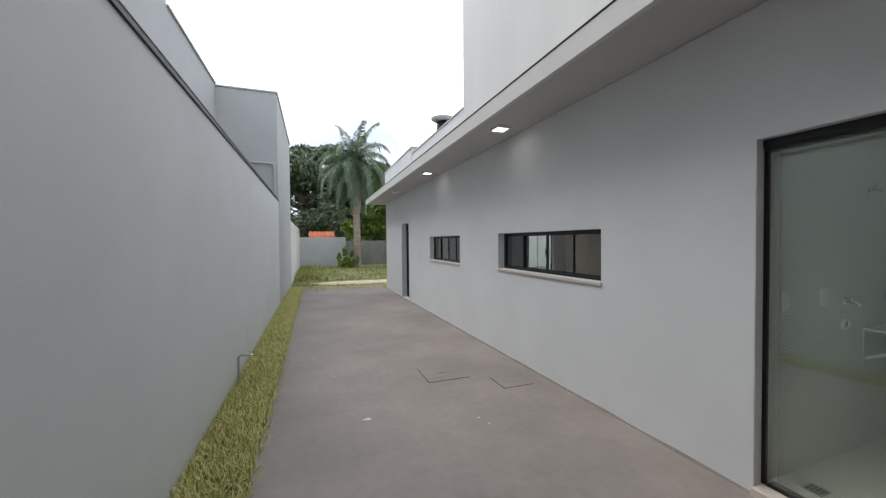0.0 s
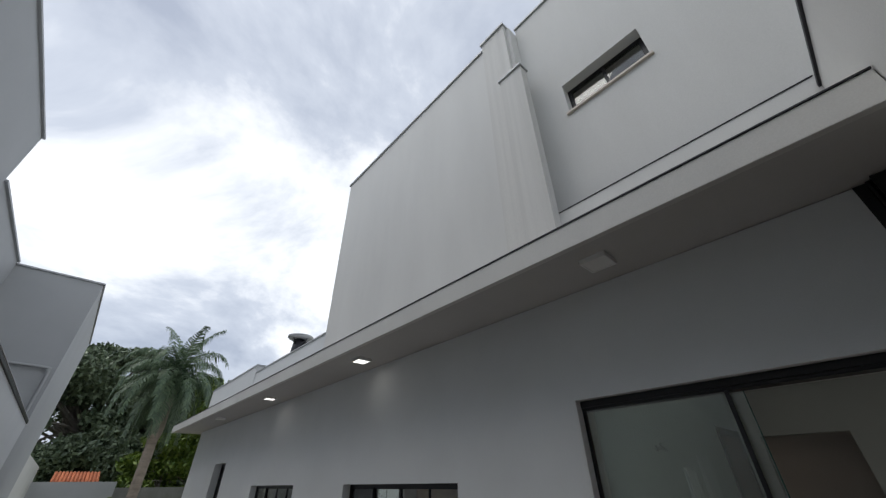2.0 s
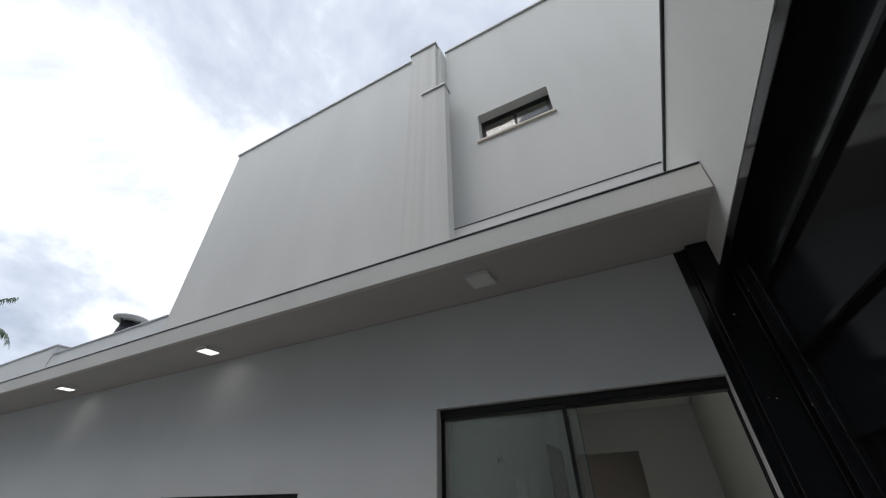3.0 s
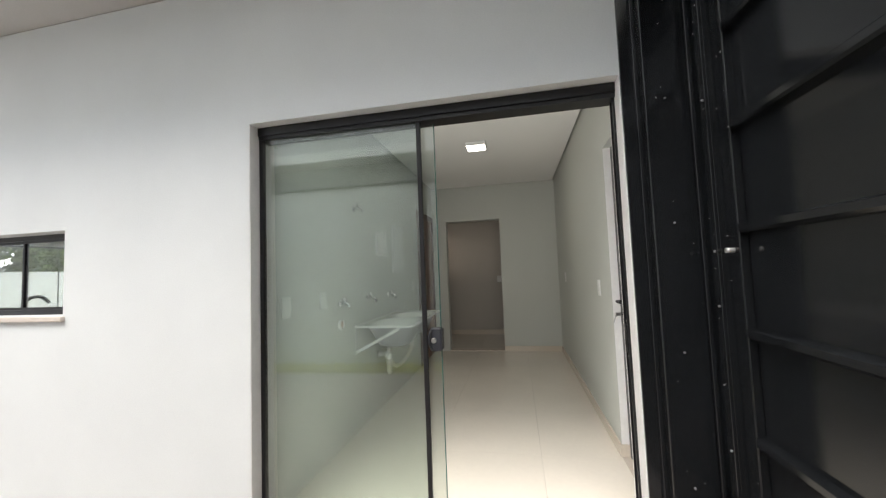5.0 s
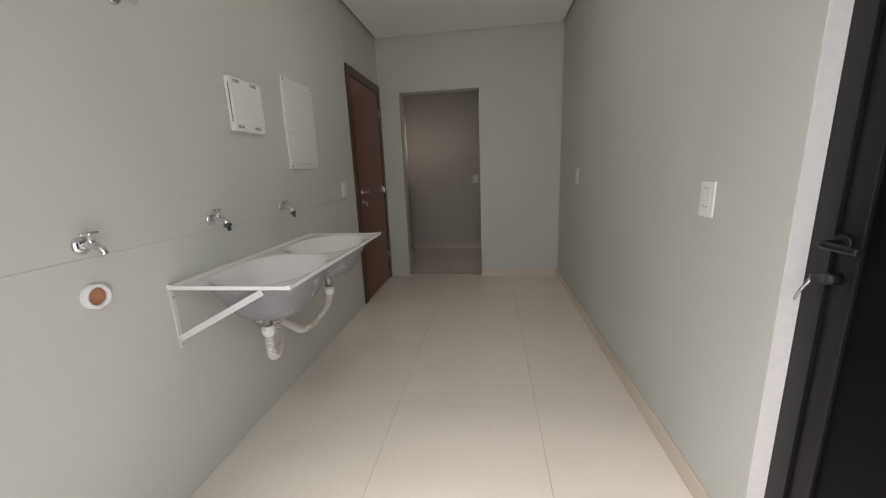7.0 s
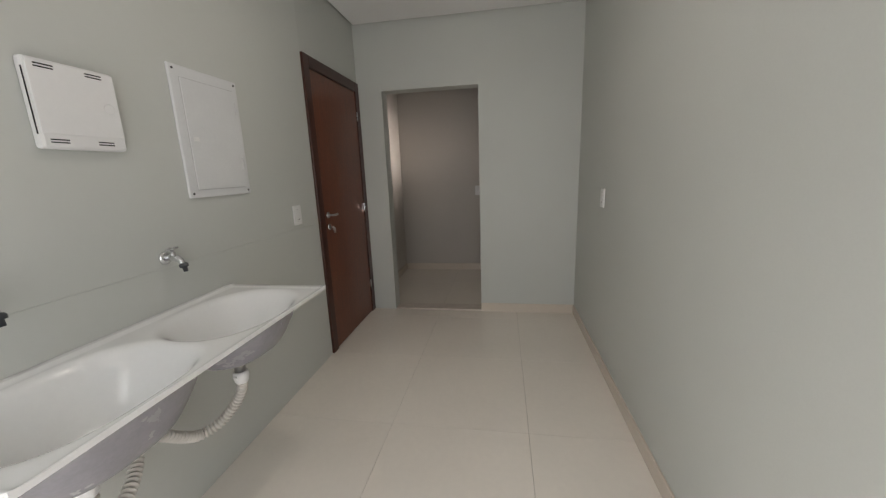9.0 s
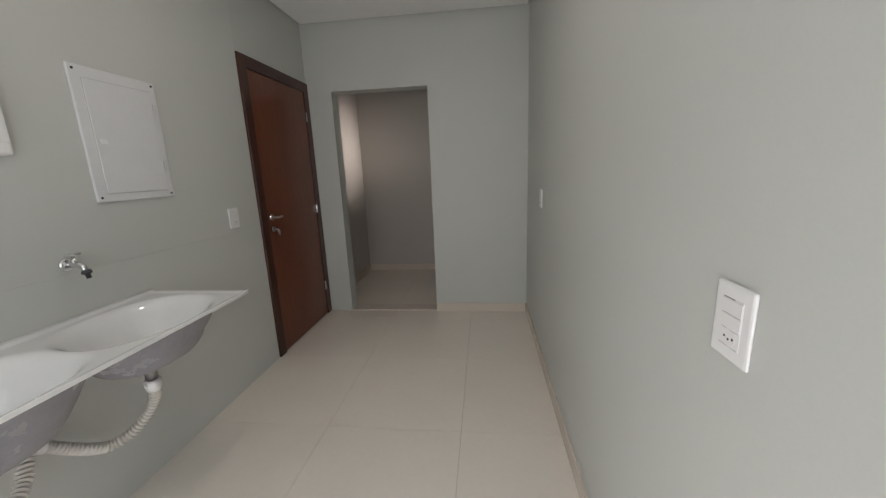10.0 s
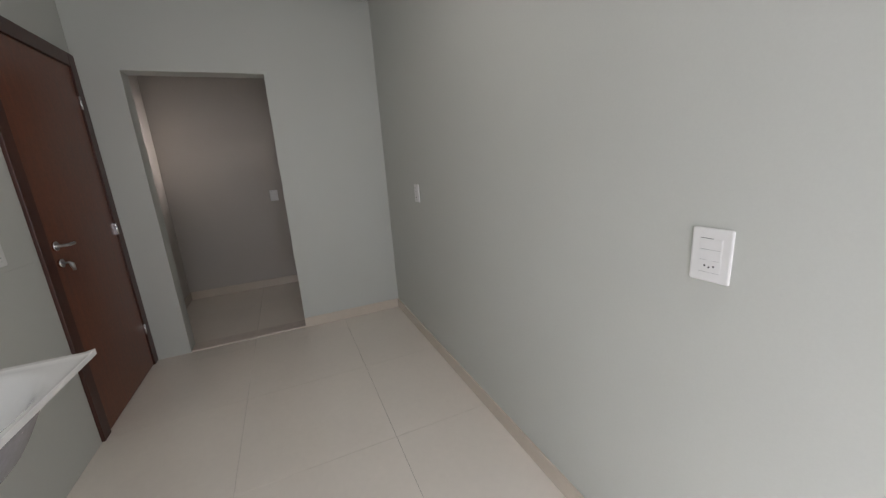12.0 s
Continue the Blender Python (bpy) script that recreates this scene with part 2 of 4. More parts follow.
def add_tube(bm, points, radii, sides=12, caps=True):
    """A swept round tube through points, one radius at each."""
    pts = [Vector(p) for p in points]
    if not hasattr(radii, "__len__"):
        radii = [radii] * len(pts)
    rings = []
    up = None
    for i, p in enumerate(pts):
        d = (pts[min(i + 1, len(pts) - 1)] - pts[max(i - 1, 0)]).normalized()
        if up is None:
            up = d.orthogonal().normalized()
        side = d.cross(up)
        side = side.normalized() if side.length > 1e-6 else d.orthogonal().normalized()
        up = side.cross(d).normalized()
        rings.append([bm.verts.new(p + radii[i] * (math.cos(a) * up + math.sin(a) * side))
                      for a in (2 * math.pi * k / sides for k in range(sides))])
    for a, b in zip(rings, rings[1:]):
        for k in range(sides):
            f = bm.faces.new((a[k], a[(k + 1) % sides], b[(k + 1) % sides], b[k]))
            f.smooth = True
    if caps:
        bm.faces.new(rings[0][::-1])
        bm.faces.new(rings[-1])
    return bm


def lathe(profile, sides=24):
    """A turned shape about the y axis from (y, radius) pairs."""
    bm = bmesh.new()
    rings = [[bm.verts.new((r * math.cos(a), y, r * math.sin(a))) for a in (2 * math.pi * k / sides for k in range(sides))] for y, r in profile]
    for a, b in zip(rings, rings[1:]):
        for k in range(sides):
            bm.faces.new((a[k], a[(k + 1) % sides], b[(k + 1) % sides], b[k])).smooth = True
    return bm


def tube(points, radii, sides=12, caps=True):
    return add_tube(bmesh.new(), points, radii, sides, caps)


def curve(points, n=8):
    """Catmull-Rom points through the given ones."""
    p = [Vector(q) for q in points]
    p = [2 * p[0] - p[1]] + p + [2 * p[-1] - p[-2]]
    out = []
    for i in range(1, len(p) - 2):
        for k in range(n):
            t = k / n
            a, b, c, d = p[i - 1], p[i], p[i + 1], p[i + 2]
            out.append(0.5 * (2 * b + (c - a) * t + (2 * a - 5 * b + 4 * c - d) * t * t + (3 * b - a - 3 * c + d) * t ** 3))
    out.append(p[-2])
    return out


def finish(bm, name, mats):
    bmesh.ops.recalc_face_normals(bm, faces=bm.faces)
    me = bpy.data.meshes.new(name)
    bm.to_mesh(me)
    bm.free()
    for m in mats if isinstance(mats, (list, tuple)) else [mats]:
        me.materials.append(m)
    return me


def thing(name, label, category, at=(0, 0, 0), group="", kind=""):
    ob = new(name)
    ob.location = at
    return tagged(ob, label, category, group, kind)


def part(name, bm, mat, parent, label=""):
    """One mesh under a thing or part; the bmesh is in the thing's own axes."""
    ob = new(name, finish(bm, name, mat))
    ob.parent = parent
    if label:
        tagged(ob, label)
    return ob


def structure(name, bm, mat, label, category):
    return tagged(new(name, finish(bm, name, mat)), label, category, kind="structure")


def slab(axis, lo, hi, u, v, holes=()):
    """A wall normal to axis ("x" or "y") from lo to hi, over u0..u1 by z0..z1, with through openings (u0, u1, z0, z1)."""
    us = sorted({u[0], u[1], *[h[0] for h in holes], *[h[1] for h in holes]})
    vs = sorted({v[0], v[1], *[h[2] for h in holes], *[h[3] for h in holes]})
    us = [a for a in us if u[0] <= a <= u[1]]
    vs = [a for a in vs if v[0] <= a <= v[1]]

    def solid(i, j):
        if not (0 <= i < len(us) - 1 and 0 <= j < len(vs) - 1):
            return False
        cu, cv = (us[i] + us[i + 1]) / 2, (vs[j] + vs[j + 1]) / 2
        return not any(h[0] < cu < h[1] and h[2] < cv < h[3] for h in holes)

    bm = bmesh.new()

    def at(w, a, b):
        return (w, a, b) if axis == "x" else (a, w, b)

    def quad(*ps):
        bm.faces.new([bm.verts.new(p) for p in ps])

    for i in range(len(us) - 1):
        for j in range(len(vs) - 1):
            if not solid(i, j):
                continue
            a, b, c, d = us[i], us[i + 1], vs[j], vs[j + 1]
            for w in (lo, hi):
                quad(at(w, a, c), at(w, b, c), at(w, b, d), at(w, a, d))
            if not solid(i - 1, j):
                quad(at(lo, a, c), at(hi, a, c), at(hi, a, d), at(lo, a, d))
            if not solid(i + 1, j):
                quad(at(lo, b, c), at(hi, b, c), at(hi, b, d), at(lo, b, d))
            if not solid(i, j - 1):
                quad(at(lo, a, c), at(lo, b, c), at(hi, b, c), at(hi, a, c))
            if not solid(i, j + 1):
                quad(at(lo, a, d), at(lo, b, d), at(hi, b, d), at(hi, a, d))
    bmesh.ops.remove_doubles(bm, verts=bm.verts, dist=0.0005)
    return bm


def quads(name, verts, faces, mat):
    me = bpy.data.meshes.new(name)
    me.from_pydata(verts, [], faces)
    me.materials.append(mat)
    return me


# ---- ground, drive and outer walls ----
def ground_z(y):
    """Height of the paved strip, which falls slightly to the back."""
    return -0.03 - 0.0125 * (min(max(y, 0.0), 14.0) - 0.0)


def strip(x0, x1, ys, lift, thick):
    bm = bmesh.new()
    rows = []
    for y in ys:
        z = ground_z(y) + lift
        rows.append([bm.verts.new(p) for p in ((x0, y, z), (x1, y, z), (x1, y, z - thick), (x0, y, z - thick))])
    for a, b in zip(rows, rows[1:]):
        for k in range(4):
            bm.faces.new((a[k], a[(k + 1) % 4], b[(k + 1) % 4], b[k]))
    bm.faces.new(rows[0])
    bm.faces.new(rows[-1][::-1])
    return bm


bm = bmesh.new()
g_ys = [-900, -40, 0, 2, 4, 6, 8, 10, 12, 14, 20, 40, 120, 900]
g_rows = [[bm.verts.new((x, y, ground_z(y) - 0.06)) for x in (-900, -60, -6, -3.4, 0, 12, 60, 900)] for y in g_ys]
for a, b in zip(g_rows, g_rows[1:]):
    for k in range(7):
        bm.faces.new((a[k], a[k + 1], b[k + 1], b[k]))
structure("ground", bm, M_SOIL, "sandy soil with patches of thin grass", "ground")

bm = bmesh.new()
rim = []
for k in range(26):
    a = 2 * math.pi * k / 26
    r = 1.0 + 0.25 * noise.noise((math.cos(a) * 1.5, math.sin(a) * 1.5, 7.0))
    rim.append(bm.verts.new((-0.3 + 2.3 * r * math.cos(a), 16.2 + 0.75 * r * math.sin(a), ground_z(16) - 0.03)))
bm.faces.new(rim)
structure("ground_path", bm, M_SAND, "worn patch of pale bare sand in the lawn", "ground")
structure("pavement", strip(-2.93, 0.0, [-0.7, 0, 2, 4, 6, 8, 10, 12, 14.0, 14.7], 0.0, 0.10), M_CONCRETE,
          "worn brown-grey concrete side yard floor", "pavement")

XW = -3.39
structure("wall_boundary", box(XW - 0.15, XW, -4.0, 11.0, -0.4, 2.645), M_PAINT, "tall smooth grey rendered boundary wall", "wall")
structure("trim_boundary", box(XW - 0.18, XW + 0.016, -4.0, 10.98, 2.645, 2.685, 0.004), M_FLASH, "dark metal capping on boundary wall", "capping")
structure("trim_boundary_top", box(XW - 0.18, XW + 0.022, -4.0, 10.98, 2.6855, 2.699, 0.003), M_CAP, "pale top edge of the boundary wall capping", "capping")
structure("wall_boundary_back", box(XW - 0.15, XW, 16.6, 27.0, -0.4, 2.42), M_PAINT_OLD, "lower grey boundary wall by the lawn", "wall")
structure("wall_back", box(XW - 0.15, -0.3, 27.0, 27.15, -0.4, 1.86), M_PAINT_DIMMED, "grey rendered wall at the end of the lot", "wall")
structure("wall_back_low", box(-0.3, 16, 28.6, 28.75, -0.4, 1.6), M_TREE_SHADED, "low wall behind the trees, their shade painted into its dark colour", "wall")

bm = bmesh.new()
n_seg = 120
foot = []
for k in range(n_seg + 1):
    y = -0.26 - 0.2 + 13.6 * k / n_seg
    w = 0.018 + 0.016 * noise.noise((y * 2.3, 0.0, 4.0)) + 0.008 * noise.noise((y * 9.0, 1.0, 4.0))
    z = ground_z(y)
    foot.append([bm.verts.new(p) for p in ((0.001, y, z + 0.004 + 0.5 * w), (-w, y, z + 0.0015), (0.001, y, z - 0.02))])
for a, b in zip(foot, foot[1:]):
    for k in range(2):
        bm.faces.new((a[k], a[k + 1], b[k + 1], b[k]))
structure("trim_wall_foot", bm, M_FOOT, "rough reddish mortar fillet along the wall foot", "mortar")

# neighbouring house
nb = thing("neighbour_house", "grey rendered two-storey neighbouring house behind boundary wall", "house", (0, 0, 0))
part("front_block", box(-12, XW - 0.001, 11.0, 16.6, -0.4, 5.58), M_PAINT_DIMMED, nb)
part("front_block_cap", box(-12.02, XW + 0.03, 10.97, 16.63, 5.58, 5.62, 0.004), M_CAP, nb, "pale metal parapet cap")
part("side_wall", box(-12, -4.84, 7.7, 10.998, -0.4, 5.62), M_PAINT_DIMMED, nb)
part("side_wall_cap", box(-12, -4.80, 7.7, 10.96, 5.62, 5.66, 0.004), M_CAP, nb)
part("tall_wall", box(-12, -4.838, -4.0, 7.698, -0.4, 6.6), M_PAINT_DIMMED, nb)
part("tall_wall_cap", box(-12, -4.80, -4.0, 7.72, 6.6, 6.64, 0.004), M_CAP, nb)
part("pipe_rail", tube(curve([(-4.8, 10.95, 3.66), (-3.60, 10.95, 3.66), (-3.50, 10.95, 3.60), (-3.48, 10.95, 3.45), (-3.48, 10.95, 2.6)], 5), 0.028, 8), M_PAINT_DIMMED, nb,
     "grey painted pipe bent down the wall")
part("window_frame", box(-4.83, -4.78, 3.2, 3.9, 5.0, 5.6, 0.01), M_WHITE_STEEL, nb)
# unseen white slab, added to put a bright band in the door glass reflection
part("reflection_slab", box(-4.838, -4.35, -4.0, 7.6, 3.46, 3.64, 0.01), M_REVEAL, nb, "unseen white slab added for the bright band reflected in the glass door")

# ---- the house: outer shell ----
YL, YR, XB, ZC = 1.55, -0.435, 4.22, 2.66
DOOR = (-0.27, 1.55, -0.02, 2.11)
W1 = (2.79, 4.77, 1.12, 1.62)
W2 = (6.22, 8.02, 1.10, 1.62)
D2 = (9.95, 10.80, -0.15, 2.04)
structure("wall_house", slab("x", 0.0, 0.18, (-0.66, 13.2), (-0.4, 2.90), [DOOR, W1, W2, D2]), M_PAINT,
          "smooth grey rendered side wall of the house", "wall")
structure("wall_house_end", slab("y", 13.0, 13.2, (0.18, 8.2), (-0.4, 2.9), [(4.3, 7.1, 0.02, 2.4)]), M_PAINT, "grey rendered rear wall of the house", "wall")
structure("wall_house_far", box(8.2, 8.38, -4.0, 13.2, -0.4, 2.9), M_PAINT, "far grey wall of the house", "wall")
structure("wall_house_front", box(0.18, 8.2, -4.0, -3.82, -0.4, 2.9), M_PAINT, "grey front wall of the house", "wall")
structure("floor_slab", box(0.18, 8.2, -3.82, 13.0, -0.4, -0.012), M_GROUT, "mortar bed under the floor tiles", "floor")
structure("roof_slab", box(-0.60, 8.38, -0.46, 13.75, 2.905, 3.075), M_SOFFIT, "projecting flat roof slab and soffit", "roof")
structure("roof_slab_front", box(0.0, 8.38, -4.0, -0.461, 2.905, 3.075), M_SOFFIT, "flat roof slab over the front rooms", "roof")
structure("trim_fascia", box(-0.645, -0.60, -0.455, 13.78, 2.89, 3.065, 0.004), M_PAINT_OLD, "weathered grey fascia board of the eaves", "fascia")
structure("trim_drip", box(-0.652, -0.58, -0.455, 13.80, 3.065, 3.076, 0.002), M_FLASH, "dark metal drip edge along the eaves", "flashing")
structure("wall_parapet", box(0.0, 0.15, 6.0, 9.5, 3.075, 3.83), M_PAINT, "low grey parapet above the eaves", "parapet")
structure("wall_parapet_end", box(-0.012, 0.16, 9.5, 13.3, 3.075, 4.0), M_PAINT, "raised end of the grey parapet", "parapet")
structure("trim_parapet_end", box(-0.03, 0.18, 9.48, 13.33, 4.0, 4.035, 0.004), M_CAP, "pale metal capping of the raised parapet", "capping")
structure("trim_parapet", box(-0.02, 0.17, 6.0, 9.478, 3.83, 3.855, 0.004), M_CAP, "pale metal capping of the parapet", "capping")
structure("wall_parapet_front", box(0.0, 0.12, -0.46, 1.45, 3.075, 3.70), M_PAINT_OLD, "low parapet before the upper wall", "parapet")
# dark strip stands in for the shadow line along the parapet top
structure("trim_parapet_front", box(-0.007, 0.14, -0.46, 1.45, 3.70, 3.709, 0.002), M_FLASH, "thin dark strip drawn as the shadow line on top of the low parapet", "capping")
# upper storey
structure("wall_upper", box(0.0, 6.6, 1.45, 6.0, 3.075, 7.28), M_PAINT_OLD, "tall weathered grey upper wall with rain streaks", "wall")
structure("trim_upper", box(-0.03, 6.6, 1.92, 6.03, 7.28, 7.32, 0.004), M_CAP, "thin metal cap on the upper wall", "capping")
structure("wall_upper_front", slab("x", 0.18, 0.36, (-4.0, 1.449), (3.075, 7.40), [(0.17, 1.035, 5.03, 5.51)]), M_PAINT_OLD,
          "weathered grey upper wall with a small window", "wall")
structure("trim_upper_front", box(0.15, 0.40, -4.0, 1.45, 7.40, 7.44, 0.004), M_CAP, "thin metal cap on the front upper wall", "capping")
structure("wall_upper_inside", box(2.4, 2.5, -4.0, 1.449, 3.1, 7.4), M_INNER, "plain inner wall behind the upper window", "wall")
structure("roof_upper", box(0.36, 6.6, -4.0, 1.449, 7.2, 7.38), M_SOFFIT, "flat roof of the upper storey", "roof")
structure("pilaster_tall", box(-0.06, 0.0, 1.50, 1.92, 3.075, 7.33), M_STREAK, "tall rendered pilaster streaked by rain", "pilaster")
structure("pilaster_tall_cap", box(-0.09, 0.3, 1.48, 1.94, 7.33, 7.37, 0.004), M_CAP, "metal cap on the tall pilaster", "capping")
structure("pilaster_low", box(-0.12, 0.0, 1.34, 1.66, 3.075, 6.0), M_STREAK, "shorter rendered pilaster streaked by rain", "pilaster")
structure("pilaster_low_cap", box(-0.145, 0.02, 1.32, 1.68, 6.0, 6.035, 0.004), M_CAP, "metal cap on the short pilaster", "capping")

# gate wall across the side yard
structure("wall_gate_beam", box(XW, -0.001, -0.66, -0.46, 2.72, 3.60), M_PAINT_OLD, "grey rendered beam over the steel gate", "wall")
structure("trim_gate_beam", box(XW, -0.001, -0.68, -0.445, 3.60, 3.625, 0.003), M_FLASH, "dark capping on the gate beam", "capping")
structure("wall_gate_reveal", box(0.0, 0.18, -4.0, -0.662, -0.4, 2.90), M_PAINT, "grey wall beyond the gate", "wall")

# ---- utility room shell ----
structure("wall_left", box(0.18, XB, YL + 0.012, YL + 0.15, -0.012, 2.9), M_INNER, "pale wall behind the laundry sink", "wall")
structure("wall_left_tile", box(0.181, 3.257, YL, YL + 0.011, 0.0, 1.034), M_WALLTILE, "pale satin wall tile below the joint", "wall tile")
structure("wall_left_tile_upper", box(0.181, 3.257, YL, YL + 0.011, 1.0348, 2.70), M_WALLTILE, "pale satin wall tile above the joint", "wall tile")
structure("wall_left_head", box(3.257, XB, YL, YL + 0.011, 2.10, 2.70), M_INNER, "pale wall above the wooden door", "wall")
BD = (0.22, 1.065, -0.012, 2.12)
structure("wall_right", slab("y", YR - 0.15, YR, (0.18, XB), (-0.012, 2.9), [BD]), M_INNER, "smooth pale grey-green painted wall", "wall")
structure("wall_room_back", slab("x", XB, XB + 0.15, (YR - 0.15, YL + 0.15), (-0.012, 2.9), [(0.438, 1.315, -0.012, 2.10)]), M_INNER,
          "pale end wall with a doorless opening", "wall")
structure("wall_jamb_inner", box(0.1805, 0.182, YR, -0.27, 0, 2.7), M_INNER, "painted return beside the sliding door", "wall")
bm = box(0.20, XB - 0.02, YR + 0.02, YL - 0.02, ZC, ZC + 0.03)
structure("ceiling", bm, M_CEIL, "white plaster ceiling with a shadow gap", "ceiling")
# passage beyond the opening
XP = 5.75
structure("wall_passage_back", box(XP, XP + 0.1, -1.6, 1.75, -0.012, 2.9), M_PASSAGE, "warm grey wall of the passage", "wall")
structure("wall_passage_left", box(XB + 0.15, XP, 1.60, 1.70, -0.012, 2.9), M_PASSAGE, "warm grey side wall of the passage", "wall")
structure("wall_passage_right", slab("y", -1.6, -1.5, (XB + 0.15, XP), (-0.012, 2.9), [(4.6, 5.5, 1.35, 2.05)]), M_PASSAGE,
          "pale passage wall with a high window", "wall")
structure("wall_passage_near", box(XB, XB + 0.15, -1.6, YR - 0.15, -0.012, 2.9), M_PASSAGE, "warm grey inner wall of the passage", "wall")
structure("ceiling_passage", box(XB + 0.15, XP, -1.5, 1.6, 2.62, 2.66), M_CEIL, "white ceiling of the passage", "ceiling")

# kitchen behind the long windows
structure("wall_kitchen_near", box(0.18, 8.2, 2.35, 2.45, -0.012, 2.9), M_INNER, "plain kitchen wall", "wall")
structure("wall_kitchen_far", box(0.18, 1.06, 5.6, 5.7, -0.012, 2.7), M_INNER, "short wall between kitchen and rear room", "wall")
structure("wall_yard_far", box(3.2, 22.0, 21.0, 21.15, -0.4, 1.95), M_REVEAL, "white wall across the back yard", "wall")
structure("floor_kitchen", box(0.18, 8.2, 2.45, 13.0, -0.011, 0.0), M_TILE, "cream tiled kitchen floor", "floor")
structure("ceiling_kitchen", box(0.18, 8.2, 2.45, 13.0, 2.7, 2.72), M_CEIL, "white kitchen ceiling", "ceiling")


# added area lamp in the doorway, standing in for skylight through the glass door
dl = bpy.data.lights.new("door_fill_light", "AREA")
dl.shape, dl.size, dl.size_y, dl.energy, dl.color = "RECTANGLE", 1.40, 2.0, 2.7, (0.96, 0.98, 1.0)
new("door_fill_light", dl).matrix_world = look((0.172, 0.46, 1.04), (1.172, 0.46, 1.03))


# ---- baseboards ----
structure("baseboard_right", box(1.067, XB, YR, YR + 0.011, 0.0, 0.085, 0.002), M_BASE, "cream tile baseboard", "baseboard")
structure("baseboard_back", box(XB - 0.010, XB, YR + 0.011, 0.438, 0.0, 0.085, 0.002), M_BASE, "cream tile baseboard flush with the end wall", "baseboard")
structure("baseboard_passage", box(XP - 0.012, XP, -1.5, 1.6, 0.0, 0.09, 0.002), M_BASE, "cream tile baseboard of the passage", "baseboard")
structure("baseboard_passage_left", box(XB + 0.15, XP - 0.012, 1.588, 1.60, 0.0, 0.09, 0.002), M_BASE, "cream tile baseboard of the passage", "baseboard")
structure("baseboard_jamb", box(1.053, 1.0645, YR - 0.049, YR + 0.0105, 0.006, 0.085, 0.002), M_BASE, "cream tile baseboard return at the black door", "baseboard")
structure("trim_jamb", box(1.0622, 1.0645, YR - 0.049, YR - 0.001, 0.086, 2.118), M_REVEAL, "white painted jamb beside the black door", "reveal")
structure("door_sill", box(-0.03, 0.18, -0.265, 1.545, -0.06, 0.004, 0.004), M_STONE, "pale stone threshold of the glass door", "threshold")
structure("door_sill_side", box(0.225, 1.06, YR - 0.148, YR, -0.011, 0.006, 0.003), M_STONE, "pale stone threshold of the black door", "threshold")
structure("door_sill_opening", box(XB + 0.002, XB + 0.148, 0.44, 1.313, -0.011, 0.012, 0.003), M_STONE, "grey stone threshold of the opening", "threshold")


# ---- windows ----
def sliding_window(name, y0, y1, z0, z1, panes, xf, label, sill=True, depth=0.05):
    w = tagged(new(name), label, "window", kind="structure")
    t = 0.030
    fr = bmesh.new()
    add_box(fr, xf, xf + depth, y0, y1, z1 - t, z1)
    add_box(fr, xf, xf + depth, y0, y1, z0, z0 + t)
    add_box(fr, xf, xf + depth, y0, y0 + t, z0 + t, z1 - t)
    add_box(fr, xf, xf + depth, y1 - t, y1, z0 + t, z1 - t)
    part("window_frame", fr, M_BLACK, w)
    step = (y1 - y0 - 2 * t) / panes
    for k in range(panes):
        a = y0 + t + k * step
        dx = 0.012 if k in (0, panes - 1) else 0.028
        sash = bmesh.new()
        s = 0.016
        add_box(sash, xf + dx - 0.008, xf + dx + 0.008, a, a + s, z0 + t, z1 - t)
        add_box(sash, xf + dx - 0.008, xf + dx + 0.008, a + step - s, a + step, z0 + t, z1 - t)
        add_box(sash, xf + dx - 0.008, xf + dx + 0.008, a + s, a + step - s, z1 - t - s, z1 - t)
        add_box(sash, xf + dx - 0.008, xf + dx + 0.008, a + s, a + step - s, z0 + t, z0 + t + s)
        sh = part("sash", sash, M_BLACK, w)
        p = part("pane", box(xf + dx - 0.002, xf + dx + 0.002, a + s, a + step - s, z0 + t + s, z1 - t - s), M_WINGLASS, sh)
        p.visible_shadow = False
    if panes == 4:
        part("latch", box(xf + 0.004, xf + 0.02, (y0 + y1) / 2 - 0.02, (y0 + y1) / 2 + 0.02, (z0 + z1) / 2 - 0.04, (z0 + z1) / 2 + 0.04, 0.004), M_BLACK, w)
    if sill:
        part("window_sill", box(xf - 0.122, xf + depth, y0 - 0.015, y1 + 0.015, z0 - 0.030, z0 - 0.002, 0.004), M_STONE, w, "pale stone sill")
    return w


sliding_window("window_1", *W1[:2], *W1[2:], 4, 0.10, "long low black aluminium sliding kitchen window")
sliding_window("window_2", *W2[:2], *W2[2:], 4, 0.10, "small low black aluminium sliding window")
sliding_window("window_3", 0.17, 1.035, 5.03, 5.51, 2, 0.30, "small black framed window in the upper wall", sill=False)
structure("window_sill_upper", box(0.15, 0.30, 0.14, 1.065, 5.00, 5.029, 0.003), M_STONE, "pale stone sill of the upper window", "sill")
pw = sliding_window("window_4", 4.6, 5.5, 1.35, 2.05, 2, 0.0, "high black framed window lighting the passage", sill=False)
pw.matrix_world = Matrix(((0, 1, 0, 0), (-1, 0, 0, -1.53), (0, 0, 1, 0), (0, 0, 0, 1)))
yw = sliding_window("window_5", 4.3, 7.1, 0.02, 2.4, 4, 0.0, "wide black framed sliding glass door facing the back yard", sill=False)
yw.matrix_world = Matrix(((0, 1, 0, 0), (-1, 0, 0, 13.13), (0, 0, 1, 0), (0, 0, 0, 1)))
# added area lamp in the unseen window, narrowed to throw the passage's band of light
wl_data = bpy.data.lights.new("passage_fill_light", "AREA")
